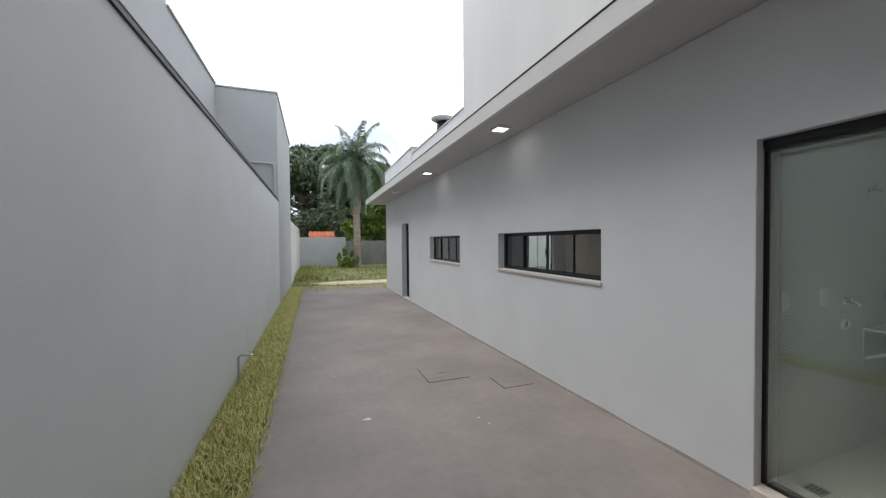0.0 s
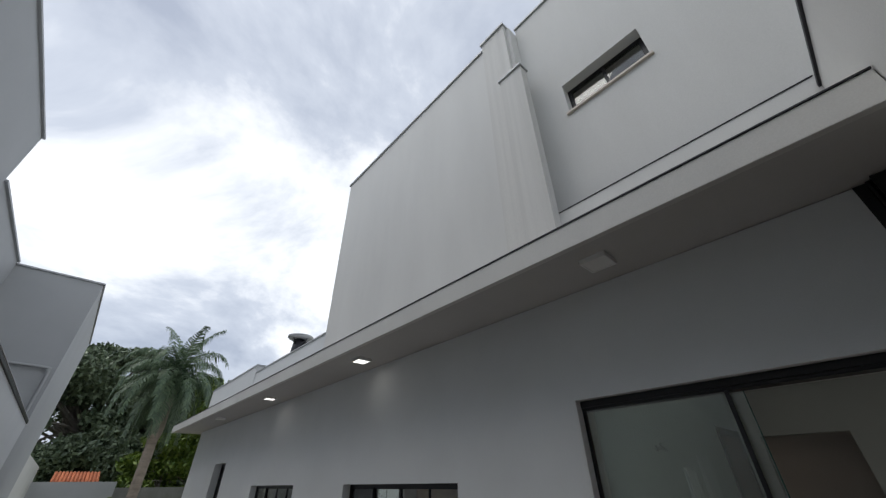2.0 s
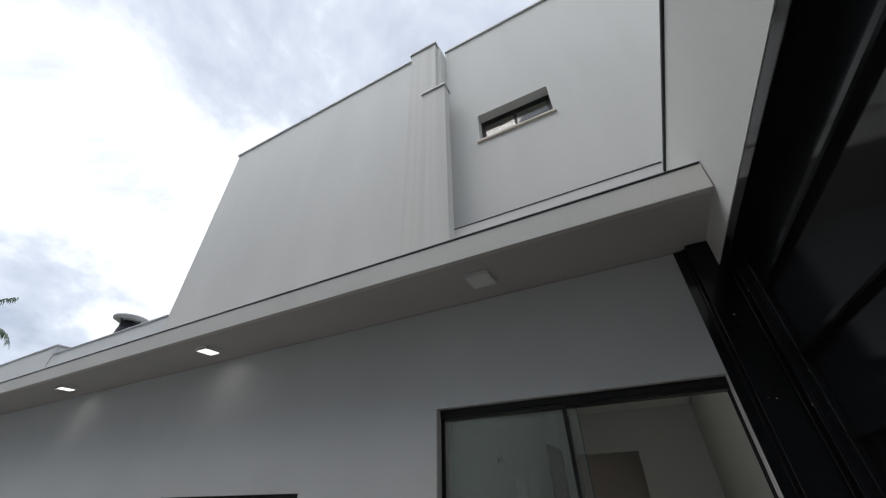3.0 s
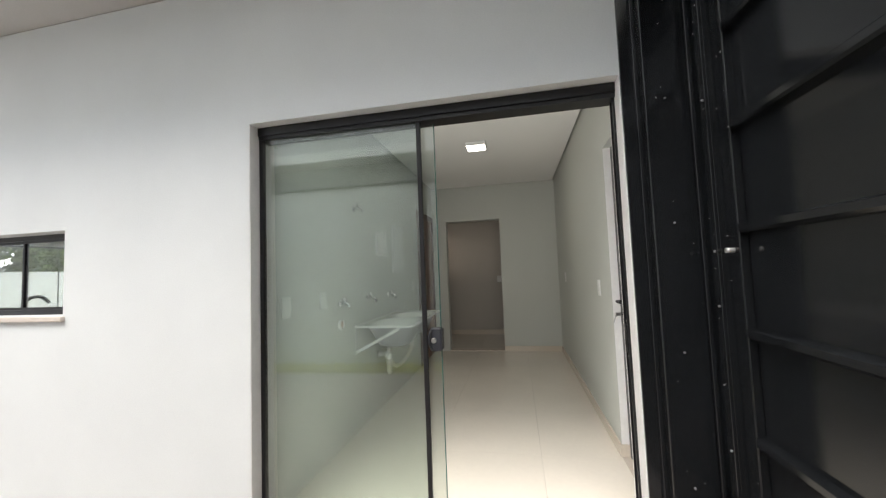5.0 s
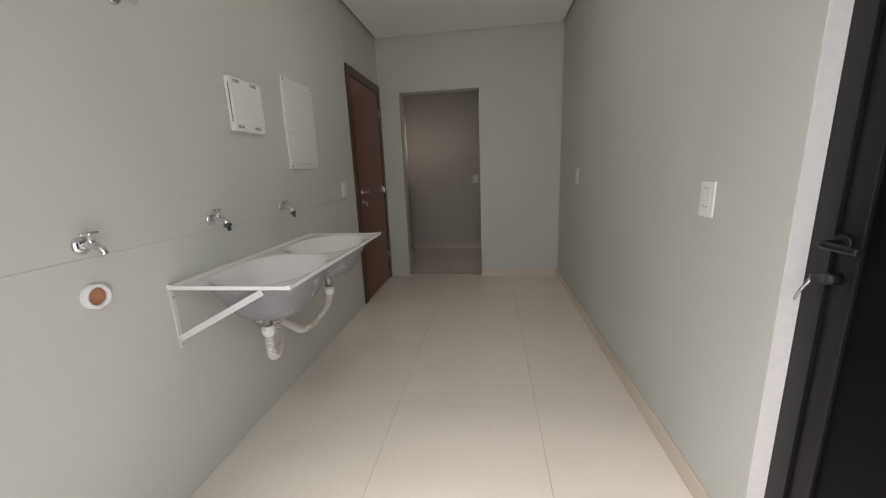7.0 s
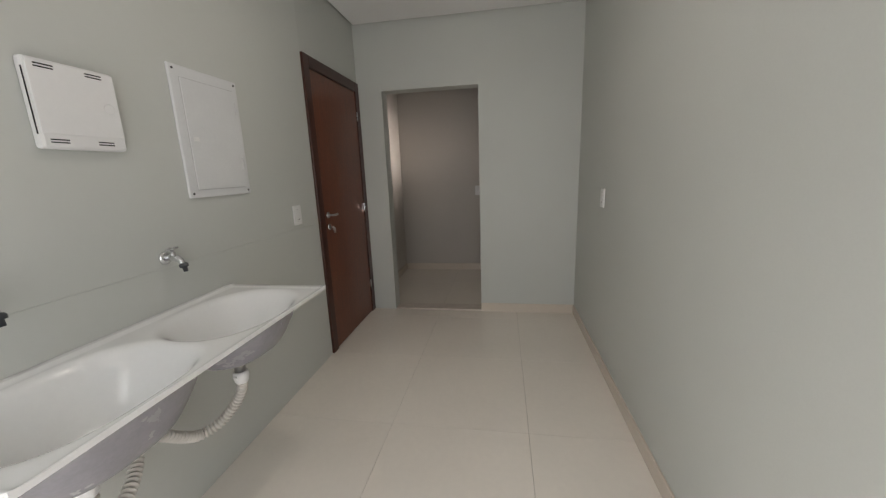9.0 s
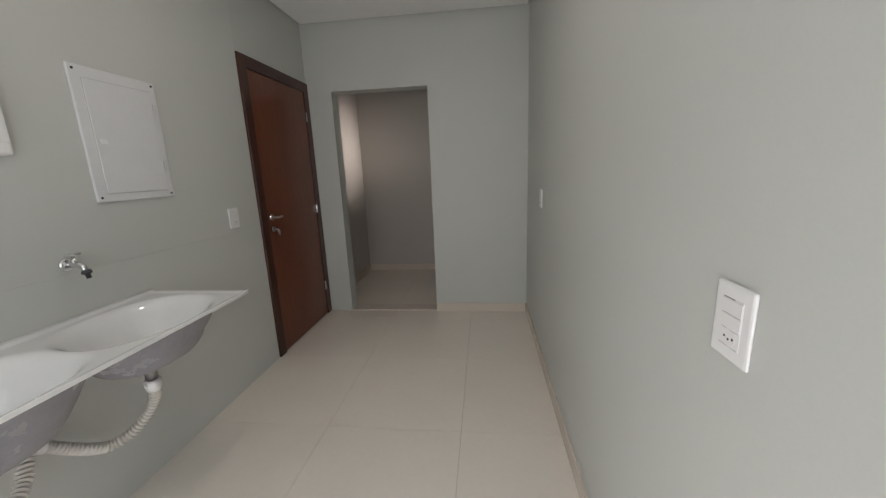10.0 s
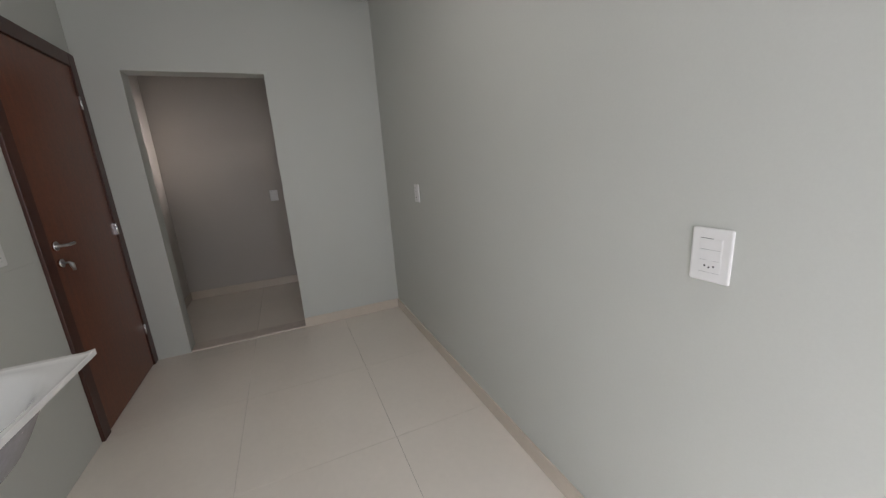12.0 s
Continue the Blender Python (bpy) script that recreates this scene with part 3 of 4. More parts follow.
wl_data.shape, wl_data.size, wl_data.size_y, wl_data.energy, wl_data.color = "RECTANGLE", 0.86, 0.66, 0.42, (1.0, 0.93, 0.86)
wl_data.spread = radians(24)
new("passage_fill_light", wl_data).matrix_world = look((5.05, -1.56, 1.68), (5.13, 0.0, 1.66))

# rear service door in the side wall
d2 = tagged(new("door_2"), "black aluminium service door set deep in the wall", "door", kind="structure")
fr = bmesh.new()
add_box(fr, 0.145, 0.178, D2[0], D2[0] + 0.05, -0.14, D2[3])
add_box(fr, 0.145, 0.178, D2[1] - 0.05, D2[1], -0.14, D2[3])
add_box(fr, 0.145, 0.178, D2[0] + 0.05, D2[1] - 0.05, D2[3] - 0.05, D2[3])
part("door_frame", fr, M_BLACK, d2)
part("door_leaf", box(0.155, 0.175, D2[0] + 0.05, D2[1] - 0.05, -0.14, D2[3] - 0.05), M_PANEL, d2)
part("door_handle", box(0.105, 0.155, D2[0] + 0.07, D2[0] + 0.10, 0.85, 1.05, 0.006), M_STEEL, d2)

# ---- sliding glass door ----
structure("trim_reveal_front", box(0.002, 0.083, -0.275, -0.267, 0.004, 2.108), M_REVEAL, "white painted reveal beside the strike channel", "reveal")
structure("trim_reveal_inner", box(0.137, 0.179, -0.275, -0.267, 0.004, 2.108), M_REVEAL, "white painted reveal inside the strike channel", "reveal")
structure("trim_reveal_left", box(0.002, 0.072, 1.546, 1.552, 0.004, 2.108), M_REVEAL, "white painted reveal beside the glass", "reveal")
sd = tagged(new("door_1"), "black framed sliding glass door standing half open", "door", kind="structure")
y0, y1, z1 = -0.27, 1.55, 2.11
part("head_rail", box(0.068, 0.160, y0, y1, z1 - 0.065, z1 - 0.001), M_BLACK, sd)
part("head_lip", box(0.058, 0.068, y0 + 0.004, y1 - 0.006, z1 - 0.045, z1 - 0.002), M_BLACK, sd)
part("jamb_profile", box(0.074, 0.098, y1 - 0.024, y1 - 0.001, 0.005, z1 - 0.065), M_BLACK, sd)
bm = bmesh.new()
add_box(bm, 0.084, 0.092, y0 + 0.001, y0 + 0.012, 0.005, z1 - 0.065)
add_box(bm, 0.128, 0.136, y0 + 0.001, y0 + 0.012, 0.005, z1 - 0.065)
add_box(bm, 0.092, 0.128, y0 + 0.001, y0 + 0.006, 0.005, z1 - 0.065)
part("strike_channel", bm, M_BLACK, sd)
sp = part("strike_plate", box(0.090, 0.130, y0 + 0.005, y0 + 0.015, 0.905, 1.03, 0.003), M_BLACK, sd)
part("strike_slot", box(0.100, 0.120, y0 + 0.0145, y0 + 0.0156, 0.93, 1.0), M_DARK, sp)
for z in (0.892, 1.045):
    part("strike_screw", tube([(0.110, y0 + 0.005, z), (0.110, y0 + 0.010, z)], 0.005, 8), M_STEEL, sp)
part("bottom_track", box(0.072, 0.150, y0 + 0.03, y1 - 0.03, 0.004, 0.014, 0.002), M_BLACK, sd)
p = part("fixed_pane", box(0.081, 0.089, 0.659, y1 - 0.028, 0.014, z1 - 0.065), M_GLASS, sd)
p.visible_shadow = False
part("mullion", box(0.076, 0.094, 0.640, 0.662, 0.014, z1 - 0.065, 0.002), M_BLACK, sd)
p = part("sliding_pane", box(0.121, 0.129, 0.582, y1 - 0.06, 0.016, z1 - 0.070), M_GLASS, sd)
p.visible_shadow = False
part("pane_edge", box(0.1205, 0.1295, 0.578, 0.582, 0.016, z1 - 0.070), M_GLASS_EDGE, sd, "green polished glass edge")
lk = part("lock_case", box(0.098, 0.120, 0.578, 0.630, 0.910, 1.020, 0.005), M_LOCK, sd, "dark grey glass-door lock")
part("lock_back", box(0.130, 0.152, 0.578, 0.630, 0.910, 1.020, 0.005), M_LOCK, lk)
part("lock_side", box(0.100, 0.150, 0.572, 0.5785, 0.915, 1.014, 0.003), M_LOCK, lk)
part("lock_cylinder", tube([(0.099, 0.612, 0.962), (0.091, 0.612, 0.962), (0.089, 0.612, 0.962)], [0.013, 0.013, 0.010], 20), M_STEEL, lk, "steel key cylinder")
part("finger_pull", tube(curve([(0.097, 0.628, 1.008), (0.086, 0.632, 0.99), (0.086, 0.632, 0.95), (0.097, 0.624, 0.918)], 6), 0.006, 10), M_LOCK, lk)
for z in (0.955, 0.975):
    part("lock_bar", box(0.140, 0.146, 0.5712, 0.5722, z - 0.007, z + 0.007), M_LINE, lk)
# ---- black side door in the utility room ----
bd = tagged(new("door_3"), "closed satin black aluminium door with keys in the lock", "door", kind="structure")
yf = YR - 0.080
fr = bmesh.new()
add_box(fr, 1.004, 1.064, yf - 0.05, yf + 0.03, 0.006, 2.119)
add_box(fr, 0.221, 0.28, yf - 0.05, yf + 0.03, 0.006, 2.119)
add_box(fr, 0.28, 1.004, yf - 0.05, yf + 0.03, 2.06, 2.119)
add_box(fr, 0.28, 1.004, yf - 0.05, yf + 0.02, 0.006, 0.022)
part("door_frame", fr, M_BLACK, bd)
leaf = bmesh.new()
add_box(leaf, 0.945, 1.002, yf - 0.03, yf + 0.020, 0.024, 2.058, 0.003)
add_box(leaf, 0.282, 0.34, yf - 0.03, yf + 0.020, 0.024, 2.058, 0.003)
add_box(leaf, 0.34, 0.945, yf - 0.03, yf + 0.020, 0.024, 0.070)
add_box(leaf, 0.34, 0.945, yf - 0.03, yf + 0.020, 2.0, 2.058)
part("leaf_frame", leaf, M_BLACK, bd)
part("leaf_panel", box(0.34, 0.945, yf - 0.012, yf + 0.010, 0.070, 2.0), M_PANEL, bd)
hx = 0.985
hd = part("door_handle", tube(curve([(hx, yf + 0.020, 1.05), (hx, yf + 0.062, 1.05), (hx - 0.02, yf + 0.075, 1.05), (hx - 0.10, yf + 0.075, 1.05)], 6), 0.009, 10), M_BLACK, bd)
part("rosette", tube([(hx, yf + 0.018, 1.05), (hx, yf + 0.030, 1.05)], 0.022, 20), M_BLACK, hd)
lk = part("lock_cylinder", tube([(hx, yf + 0.016, 0.965), (hx, yf + 0.050, 0.965)], 0.015, 16), M_BLACK, bd)
part("key", box(hx - 0.0015, hx + 0.0015, yf + 0.050, yf + 0.082, 0.953, 0.977, 0.0006), M_STEEL, lk, "steel key in the lock")
part("key_bunch", tube(curve([(hx, yf + 0.078, 0.962), (hx + 0.006, yf + 0.084, 0.945), (hx + 0.012, yf + 0.090, 0.925), (hx + 0.016, yf + 0.094, 0.905)], 4), [0.006, 0.006, 0.005, 0.005, 0.004, 0.004, 0.004, 0.004, 0.003, 0.003, 0.003, 0.003, 0.002], 8), M_STEEL, lk)

# ---- wooden door ----
wd = tagged(new("door_4"), "closed red-brown wooden door with dark casing and keys", "door", kind="structure")
cz = bmesh.new()
add_box(cz, 3.258, 3.338, YL - 0.016, YL + 0.010, 0.002, 2.178, 0.003)
add_box(cz, 4.140, 4.218, YL - 0.016, YL + 0.010, 0.002, 2.178, 0.003)
add_box(cz, 3.338, 4.140, YL - 0.016, YL + 0.010, 2.098, 2.178, 0.003)
part("door_casing", cz, M_WOOD_DARK, wd, "dark stained casing")
part("door_leaf", box(3.341, 4.137, YL - 0.006, YL + 0.030, 0.008, 2.094, 0.002), M_WOOD, wd)
hd = part("door_handle", tube(curve([(3.395, YL - 0.006, 1.075), (3.395, YL - 0.05, 1.075), (3.405, YL - 0.06, 1.075), (3.455, YL - 0.06, 1.075)], 6), 0.0085, 10), M_STEEL, wd)
part("rosette", tube([(3.395, YL - 0.006, 1.075), (3.395, YL - 0.016, 1.075)], 0.025, 20), M_CHROME, hd)
lk = part("lock_cylinder", tube([(3.395, YL - 0.006, 0.985), (3.395, YL - 0.018, 0.985)], 0.022, 20), M_CHROME, wd)
part("key", tube([(3.395, YL - 0.018, 0.985), (3.395, YL - 0.045, 0.985), (3.397, YL - 0.05, 0.975), (3.402, YL - 0.052, 0.94)], [0.004, 0.006, 0.011, 0.007], 8), M_STEEL, lk)
for z in (1.88, 1.06, 0.30):
    hg = bmesh.new()
    add_box(hg, 4.128, 4.142, YL - 0.0172, YL - 0.0065, z - 0.04, z + 0.04, 0.001)
    add_tube(hg, [(4.1375, YL - 0.018, z - 0.04), (4.1375, YL - 0.018, z + 0.04)], 0.0042, 8)
    part("hinge", hg, M_CHROME, wd)


# ---- switches and sockets ----
def wall_plate(label, rockers, socket):
    """A plate in its own axes: x across, z up, facing -y; 88 x 126 mm."""
    s = thing("wall_switch", label, "switch")
    part("cover_plate", box(-0.044, 0.044, -0.010, 0.0, -0.063, 0.063, 0.005), M_WHITE, s)
    part("insert", box(-0.024, 0.024, -0.0108, -0.0098, -0.040, 0.040, 0.0003), M_WHITE, s)
    part("rocker_line", box(-0.022, 0.004, -0.0112, -0.0107, 0.0385, 0.0396), M_DARK, s)
    for k in range(rockers):
        z = 0.026 - 0.025 * k
        part("rocker", box(-0.023, 0.023, -0.0125, -0.0107, z - 0.0115, z + 0.0115, 0.0008), M_WHITE, s)
        part("gap_line", box(-0.020, 0.020, -0.0112, -0.0107, z - 0.0132, z - 0.0122), M_LINE, s)
    if socket:
        z = -0.025
        part("socket_face", tube([(0, -0.0107, z), (0, -0.0116, z)], 0.016, 6), M_WHITE, s)
        part("socket_line", box(-0.022, 0.022, -0.0112, -0.0107, -0.0405, -0.0395), M_LINE, s)
        for dx, dz in ((-0.0095, 0), (0.0095, 0), (0, -0.003)):
            part("socket_hole", tube([(dx, -0.0114, z + dz), (dx, -0.0121, z + dz)], 0.0022, 8), M_DARK, s)
    return s


sw = wall_plate("white switch plate with socket on the painted wall", 2, True)
sw.matrix_world = Matrix.Translation((1.435, YR, 1.118)) @ Matrix.Rotation(math.pi, 4, "Z") @ Matrix.Diagonal((1, 0.7, 1, 1))
s = wall_plate("white single switch plate on the end of the wall", 1, True)
s.matrix_world = Matrix.Translation((3.40, YR, 1.155)) @ Matrix.Rotation(math.pi, 4, "Z")
s = wall_plate("white switch plate beside the wooden door", 1, True)
s.location = (2.99, YL, 1.125)
s = wall_plate("white switch plate behind the glass door", 1, False)
s.location = (0.287, YL, 1.115)
s = wall_plate("white socket plate above the drain", 0, True)
s.location = (0.705, YL, 1.12)
s = wall_plate("small white switch plate on the passage wall", 1, False)
s.matrix_world = Matrix.Translation((XP, 0.547, 1.10)) @ Matrix.Rotation(math.pi * 1.5, 4, "Z")
s = wall_plate("white switch plate in the passage", 2, False)
s.matrix_world = Matrix.Translation((XP, 0.40, 1.11)) @ Matrix.Rotation(-math.pi / 2, 4, "Z")

# ---- wall boxes ----
q = thing("wall_box", "white plastic signal box with vent slots on the wall", "wall box", (1.825, YL, 1.60))
bm = box(-0.122, 0.122, -0.030, 0.0, -0.125, 0.125, 0.010)
part("cover", bm, M_WHITE, q)
part("lid", box(-0.116, 0.116, -0.033, -0.029, -0.082, 0.118, 0.0015), M_WHITE, q)
for dx in (-0.075, 0.055):
    for dz in (0.100, 0.108, -0.098, -0.106):
        part("vent_slot", box(dx - 0.024, dx + 0.024, -0.0336 if dz > 0 else -0.0306, -0.032 if dz > 0 else -0.0295, dz - 0.0018, dz + 0.0018), M_DARK, q)
part("thumb_notch", tube([(0.085, -0.0325, 0.01), (0.085, -0.0342, 0.01)], [0.018, 0.015], 20), M_WHITE, q)
part("side_slot", box(-0.1232, -0.1215, -0.026, -0.023, -0.085, 0.095), M_DARK, q)

q = thing("breaker_panel", "white enamelled electrical breaker panel with closed door", "electrical panel", (2.38, YL, 1.565))
part("surround", box(-0.19, 0.19, -0.012, 0.0, -0.27, 0.27, 0.004), M_WHITE_STEEL, q)
dr = part("panel_door", box(-0.145, 0.155, -0.0165, -0.0125, -0.235, 0.222, 0.0015), M_WHITE_STEEL, q)
part("latch", box(-0.128, -0.100, -0.020, -0.0165, -0.03, -0.012, 0.001), M_WHITE, dr)
bm = bmesh.new()
for a in ((-0.1475, -0.1450, -0.237, 0.224), (0.155, 0.1575, -0.237, 0.224)):
    add_box(bm, a[0], a[1], -0.0131, -0.0121, a[2], a[3])
add_box(bm, -0.145, 0.155, -0.0131, -0.0121, -0.2375, -0.235)
add_box(bm, -0.145, 0.155, -0.0131, -0.0121, 0.222, 0.2245)
part("door_gap", bm, M_LINE, q)
for dx in (-0.172, 0.172):
    for dz in (-0.252, 0.252):
        part("screw", tube([(dx, -0.011, dz), (dx, -0.0145, dz)], 0.005, 8), M_DARK, q)
for dz in (0.14, -0.12):
    part("door_hinge", box(0.1575, 0.166, -0.018, -0.011, dz - 0.03, dz + 0.03, 0.001), M_WHITE_STEEL, q)


# ---- laundry sink ----
SX, SY, SZ = 1.13, 0.50, 0.868


def basin_depth(x, y, wall=0.58, bend=1.1):
    """Depth of the two bowls below the rim; x along the wall from the near end, y out from the wall."""
    d = 0.0
    for cx, cy, rx, ry, dep, pw in ((0.290, 0.260, 0.275, 0.218, 0.182, 2.8), (0.822, 0.266, 0.275, 0.216, 0.165, 2.3)):
        r = (abs((x - cx) / rx) ** pw + abs((y - cy) / ry) ** pw) ** (1 / pw)
        if r < 1:
            s = min(1.0, (1 - r) / wall)
            d = max(d, dep * (s * s * (3 - 2 * s)) ** bend)
    return d


def sink_shell(lower):
    nx, ny = 92, 42
    bm = bmesh.new()
    g = []
    for i in range(nx + 1):
        row = []
        for j in range(ny + 1):
            x, y = SX * i / nx, SY * j / ny
            d = basin_depth(x, y)
            lip = 0.007 * math.exp(-((SY - y) / 0.012) ** 2) + 0.007 * math.exp(-(x / 0.012) ** 2) + 0.007 * math.exp(-((SX - x) / 0.012) ** 2) + 0.014 * math.exp(-(y / 0.012) ** 2)
            z = SZ - 0.010 - d + min(lip, 0.012)
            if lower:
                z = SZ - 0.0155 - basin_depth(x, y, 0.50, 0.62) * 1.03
            row.append(bm.verts.new((1.21 + x, YL - y, z)))
        g.append(row)
    for i in range(nx):
        for j in range(ny):
            f = bm.faces.new((g[i][j], g[i + 1][j], g[i + 1][j + 1], g[i][j + 1]))
            f.smooth = True
    if not lower:
        rim = [g[i][0] for i in range(nx + 1)] + [g[nx][j] for j in range(1, ny + 1)] + [g[i][ny] for i in range(nx - 1, -1, -1)] + [g[0][j] for j in range(ny - 1, 0, -1)]
        low = [bm.verts.new((v.co.x, v.co.y, SZ - 0.017)) for v in rim]
        for k in range(len(rim)):
            k2 = (k + 1) % len(rim)
            bm.faces.new((rim[k], rim[k2], low[k2], low[k]))
    return bm


sink = thing("laundry_sink", "white double-bowl laundry sink with grey underside on wall", "sink")
part("basin_top", sink_shell(False), M_SINK, sink)
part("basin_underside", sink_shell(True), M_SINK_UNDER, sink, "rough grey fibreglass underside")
DY = {1.487: 0.195, 2.034: 0.245}
for cx, cz in ((1.487, 0.678), (2.034, 0.694)):
    part("drain_cup", tube([(cx, YL - DY[cx], cz - 0.012), (cx, YL - DY[cx], cz + 0.001), (cx, YL - DY[cx], cz + 0.0025)], [0.03, 0.03, 0.024], 20), M_STEEL, sink)
part("tail_pipe", tube([(1.487, YL - 0.195, 0.672), (1.487, YL - 0.195, 0.575)], 0.021, 16), M_STEEL, sink)
part("tail_pipe", tube([(2.034, YL - 0.245, 0.688), (2.034, YL - 0.245, 0.585)], 0.021, 16), M_STEEL, sink)

br = thing("sink_bracket", "white flat steel bracket under the sink", "bracket")
bm = bmesh.new()
add_box(bm, 1.213, 1.232, YL - 0.005, YL, 0.605, 0.850, 0.001)
add_box(bm, 1.219, 1.240, YL - 0.40, YL - 0.005, 0.846, 0.850, 0.001)
part("angle", bm, M_WHITE_STEEL, br)
bm = box(-0.002, 0.002, -0.012, 0.012, 0.0, 0.42, 0.0006)
ang = math.atan2(0.36, 0.185)
bmesh.ops.transform(bm, matrix=Matrix.Translation((1.216, YL - 0.010, 0.648)) @ Matrix.Rotation(ang, 4, "X"), verts=bm.verts)
part("brace", bm, M_WHITE_STEEL, br)
for z in (0.62, 0.815):
    part("screw", tube([(1.224, YL - 0.004, z), (1.224, YL - 0.009, z)], 0.004, 8), M_STEEL, br)


def hose(path, name, parent):
    """A corrugated hose: its radius waves along the path."""
    c = curve(path, 18)
    dense = []
    for a, b in zip(c, c[1:]):
        for k in range(3):
            dense.append(a.lerp(b, k / 3))
    dist, radii, last = 0.0, [], dense[0]
    for p in dense:
        dist += (p - last).length
        last = p
        w = 0.5 + 0.5 * math.sin(dist * 2 * math.pi / 0.0155)
        radii.append(0.0145 + 0.0085 * w ** 0.7)
    return part(name, tube(dense, radii, 14), M_HOSE, parent)


tr = thing("drain_trap", "ivory corrugated double drain hose under the sink", "drain pipe")
for nx, ny, nz in ((1.487, YL - 0.195, 0.585), (2.034, YL - 0.245, 0.592)):
    part("nut", tube([(nx, ny, nz), (nx, ny, nz - 0.006), (nx, ny, nz - 0.027), (nx, ny, nz - 0.044), (nx, ny, nz - 0.050)], [0.024, 0.030, 0.030, 0.026, 0.022], 16), M_WHITE, tr)
    part("nut_wing", box(nx - 0.036, nx + 0.036, ny - 0.006, ny + 0.006, nz - 0.020, nz - 0.010, 0.002), M_WHITE, tr)
hose([(1.487, YL - 0.195, 0.540), (1.490, YL - 0.192, 0.470), (1.510, YL - 0.184, 0.420), (1.560, YL - 0.170, 0.402), (1.618, YL - 0.150, 0.424), (1.668, YL - 0.120, 0.455), (1.700, YL - 0.095, 0.500), (1.722, YL - 0.075, 0.518)], "near_hose", tr)
hose([(2.034, YL - 0.245, 0.545), (2.040, YL - 0.225, 0.485), (2.025, YL - 0.190, 0.425), (1.985, YL - 0.145, 0.372), (1.930, YL - 0.105, 0.358), (1.870, YL - 0.095, 0.395), (1.810, YL - 0.085, 0.450), (1.755, YL - 0.075, 0.505)], "far_hose", tr)
part("tee", tube(curve([(1.765, YL - 0.078, 0.498), (1.735, YL - 0.072, 0.518), (1.715, YL - 0.075, 0.515)], 4), 0.025, 16), M_WHITE, tr)
part("outlet", tube(curve([(1.735, YL - 0.072, 0.518), (1.715, YL - 0.045, 0.522), (1.700, YL - 0.004, 0.522)], 5), 0.023, 14), M_WHITE, tr)
part("wall_rosette", tube([(1.700, YL - 0.001, 0.522), (1.700, YL - 0.012, 0.522)], [0.040, 0.032], 20), M_CHROME, tr)


# ---- taps ----
def tap(label, at, nozzle, scale=1.0):
    """Chrome bib tap in its own axes: out of the wall along -y."""
    t = thing("wall_tap", label, "tap", at)
    part("flange", tube([(0, -0.0005, 0), (0, -0.005, 0), (0, -0.010, 0), (0, -0.012, 0)], [0.027, 0.026, 0.019, 0.013], 24), M_CHROME, t)
    part("body", tube(curve([(0, -0.010, 0), (0, -0.032, 0.001), (0, -0.054, -0.002), (0, -0.070, -0.012), (0, -0.078, -0.028)], 5),
                      [0.011] * 4 + [0.012] * 4 + [0.0125] * 4 + [0.011] * 4 + [0.0105] * 5, 14), M_CHROME, t)
    part("stem", tube([(0, -0.038, 0.006), (0, -0.038, 0.019), (0, -0.038, 0.021), (0, -0.038, 0.034)], [0.011, 0.010, 0.006, 0.005], 12), M_CHROME, t)
    hb = bmesh.new()
    add_tube(hb, [(-0.026, -0.038, 0.037), (-0.022, -0.038, 0.037), (0.022, -0.038, 0.037), (0.026, -0.038, 0.037)], [0.004, 0.0055, 0.0055, 0.004], 10)
    add_tube(hb, [(0, -0.038, 0.031), (0, -0.038, 0.043)], 0.008, 12)
    part("handle", hb, M_CHROME, t)
    if nozzle:
        part("hose_nozzle", tube([(0, -0.077, -0.022), (0, -0.079, -0.028), (0, -0.081, -0.037), (0, -0.081, -0.038), (0, -0.085, -0.055)], [0.013, 0.017, 0.016, 0.009, 0.008], 14), M_GREYPLASTIC, t, "dark plastic hose nozzle")
    return t


tap("chrome bib tap above the washing machine drain", (0.962, YL, 1.075), False)
tap("chrome bib tap with dark nozzle over near bowl", (1.485, YL, 1.085), True)
tap("chrome bib tap with dark nozzle over far bowl", (2.028, YL, 1.075), True)
tap("chrome valve tap high on the wall", (1.235, YL, 1.855), False)

dn = thing("drain_outlet", "white round washing machine drain outlet in the wall", "drain", (0.962, YL, 0.915))
part("ring", lathe([(-0.0005, 0.040), (-0.014, 0.040), (-0.021, 0.037), (-0.022, 0.033), (-0.020, 0.029), (-0.006, 0.028)]), M_WHITE, dn)
part("mouth", lathe([(-0.0008, 0.0275), (-0.010, 0.0275), (-0.011, 0.012), (-0.0105, 0.0005)]), M_TERRA, dn, "rough terracotta-coloured pipe mouth")

fd = thing("floor_drain", "square stainless steel floor drain grate", "floor drain", (0.315, 1.395, 0.0))
part("grate", box(-0.05, 0.05, -0.05, 0.05, 0.0005, 0.004, 0.001), M_STEEL, fd)
for i in range(4):
    for j in range(4):
        part("grate_hole", tube([(-0.03 + 0.02 * i, -0.03 + 0.02 * j, 0.0035), (-0.03 + 0.02 * i, -0.03 + 0.02 * j, 0.0046)], 0.006, 8), M_DARK, fd)


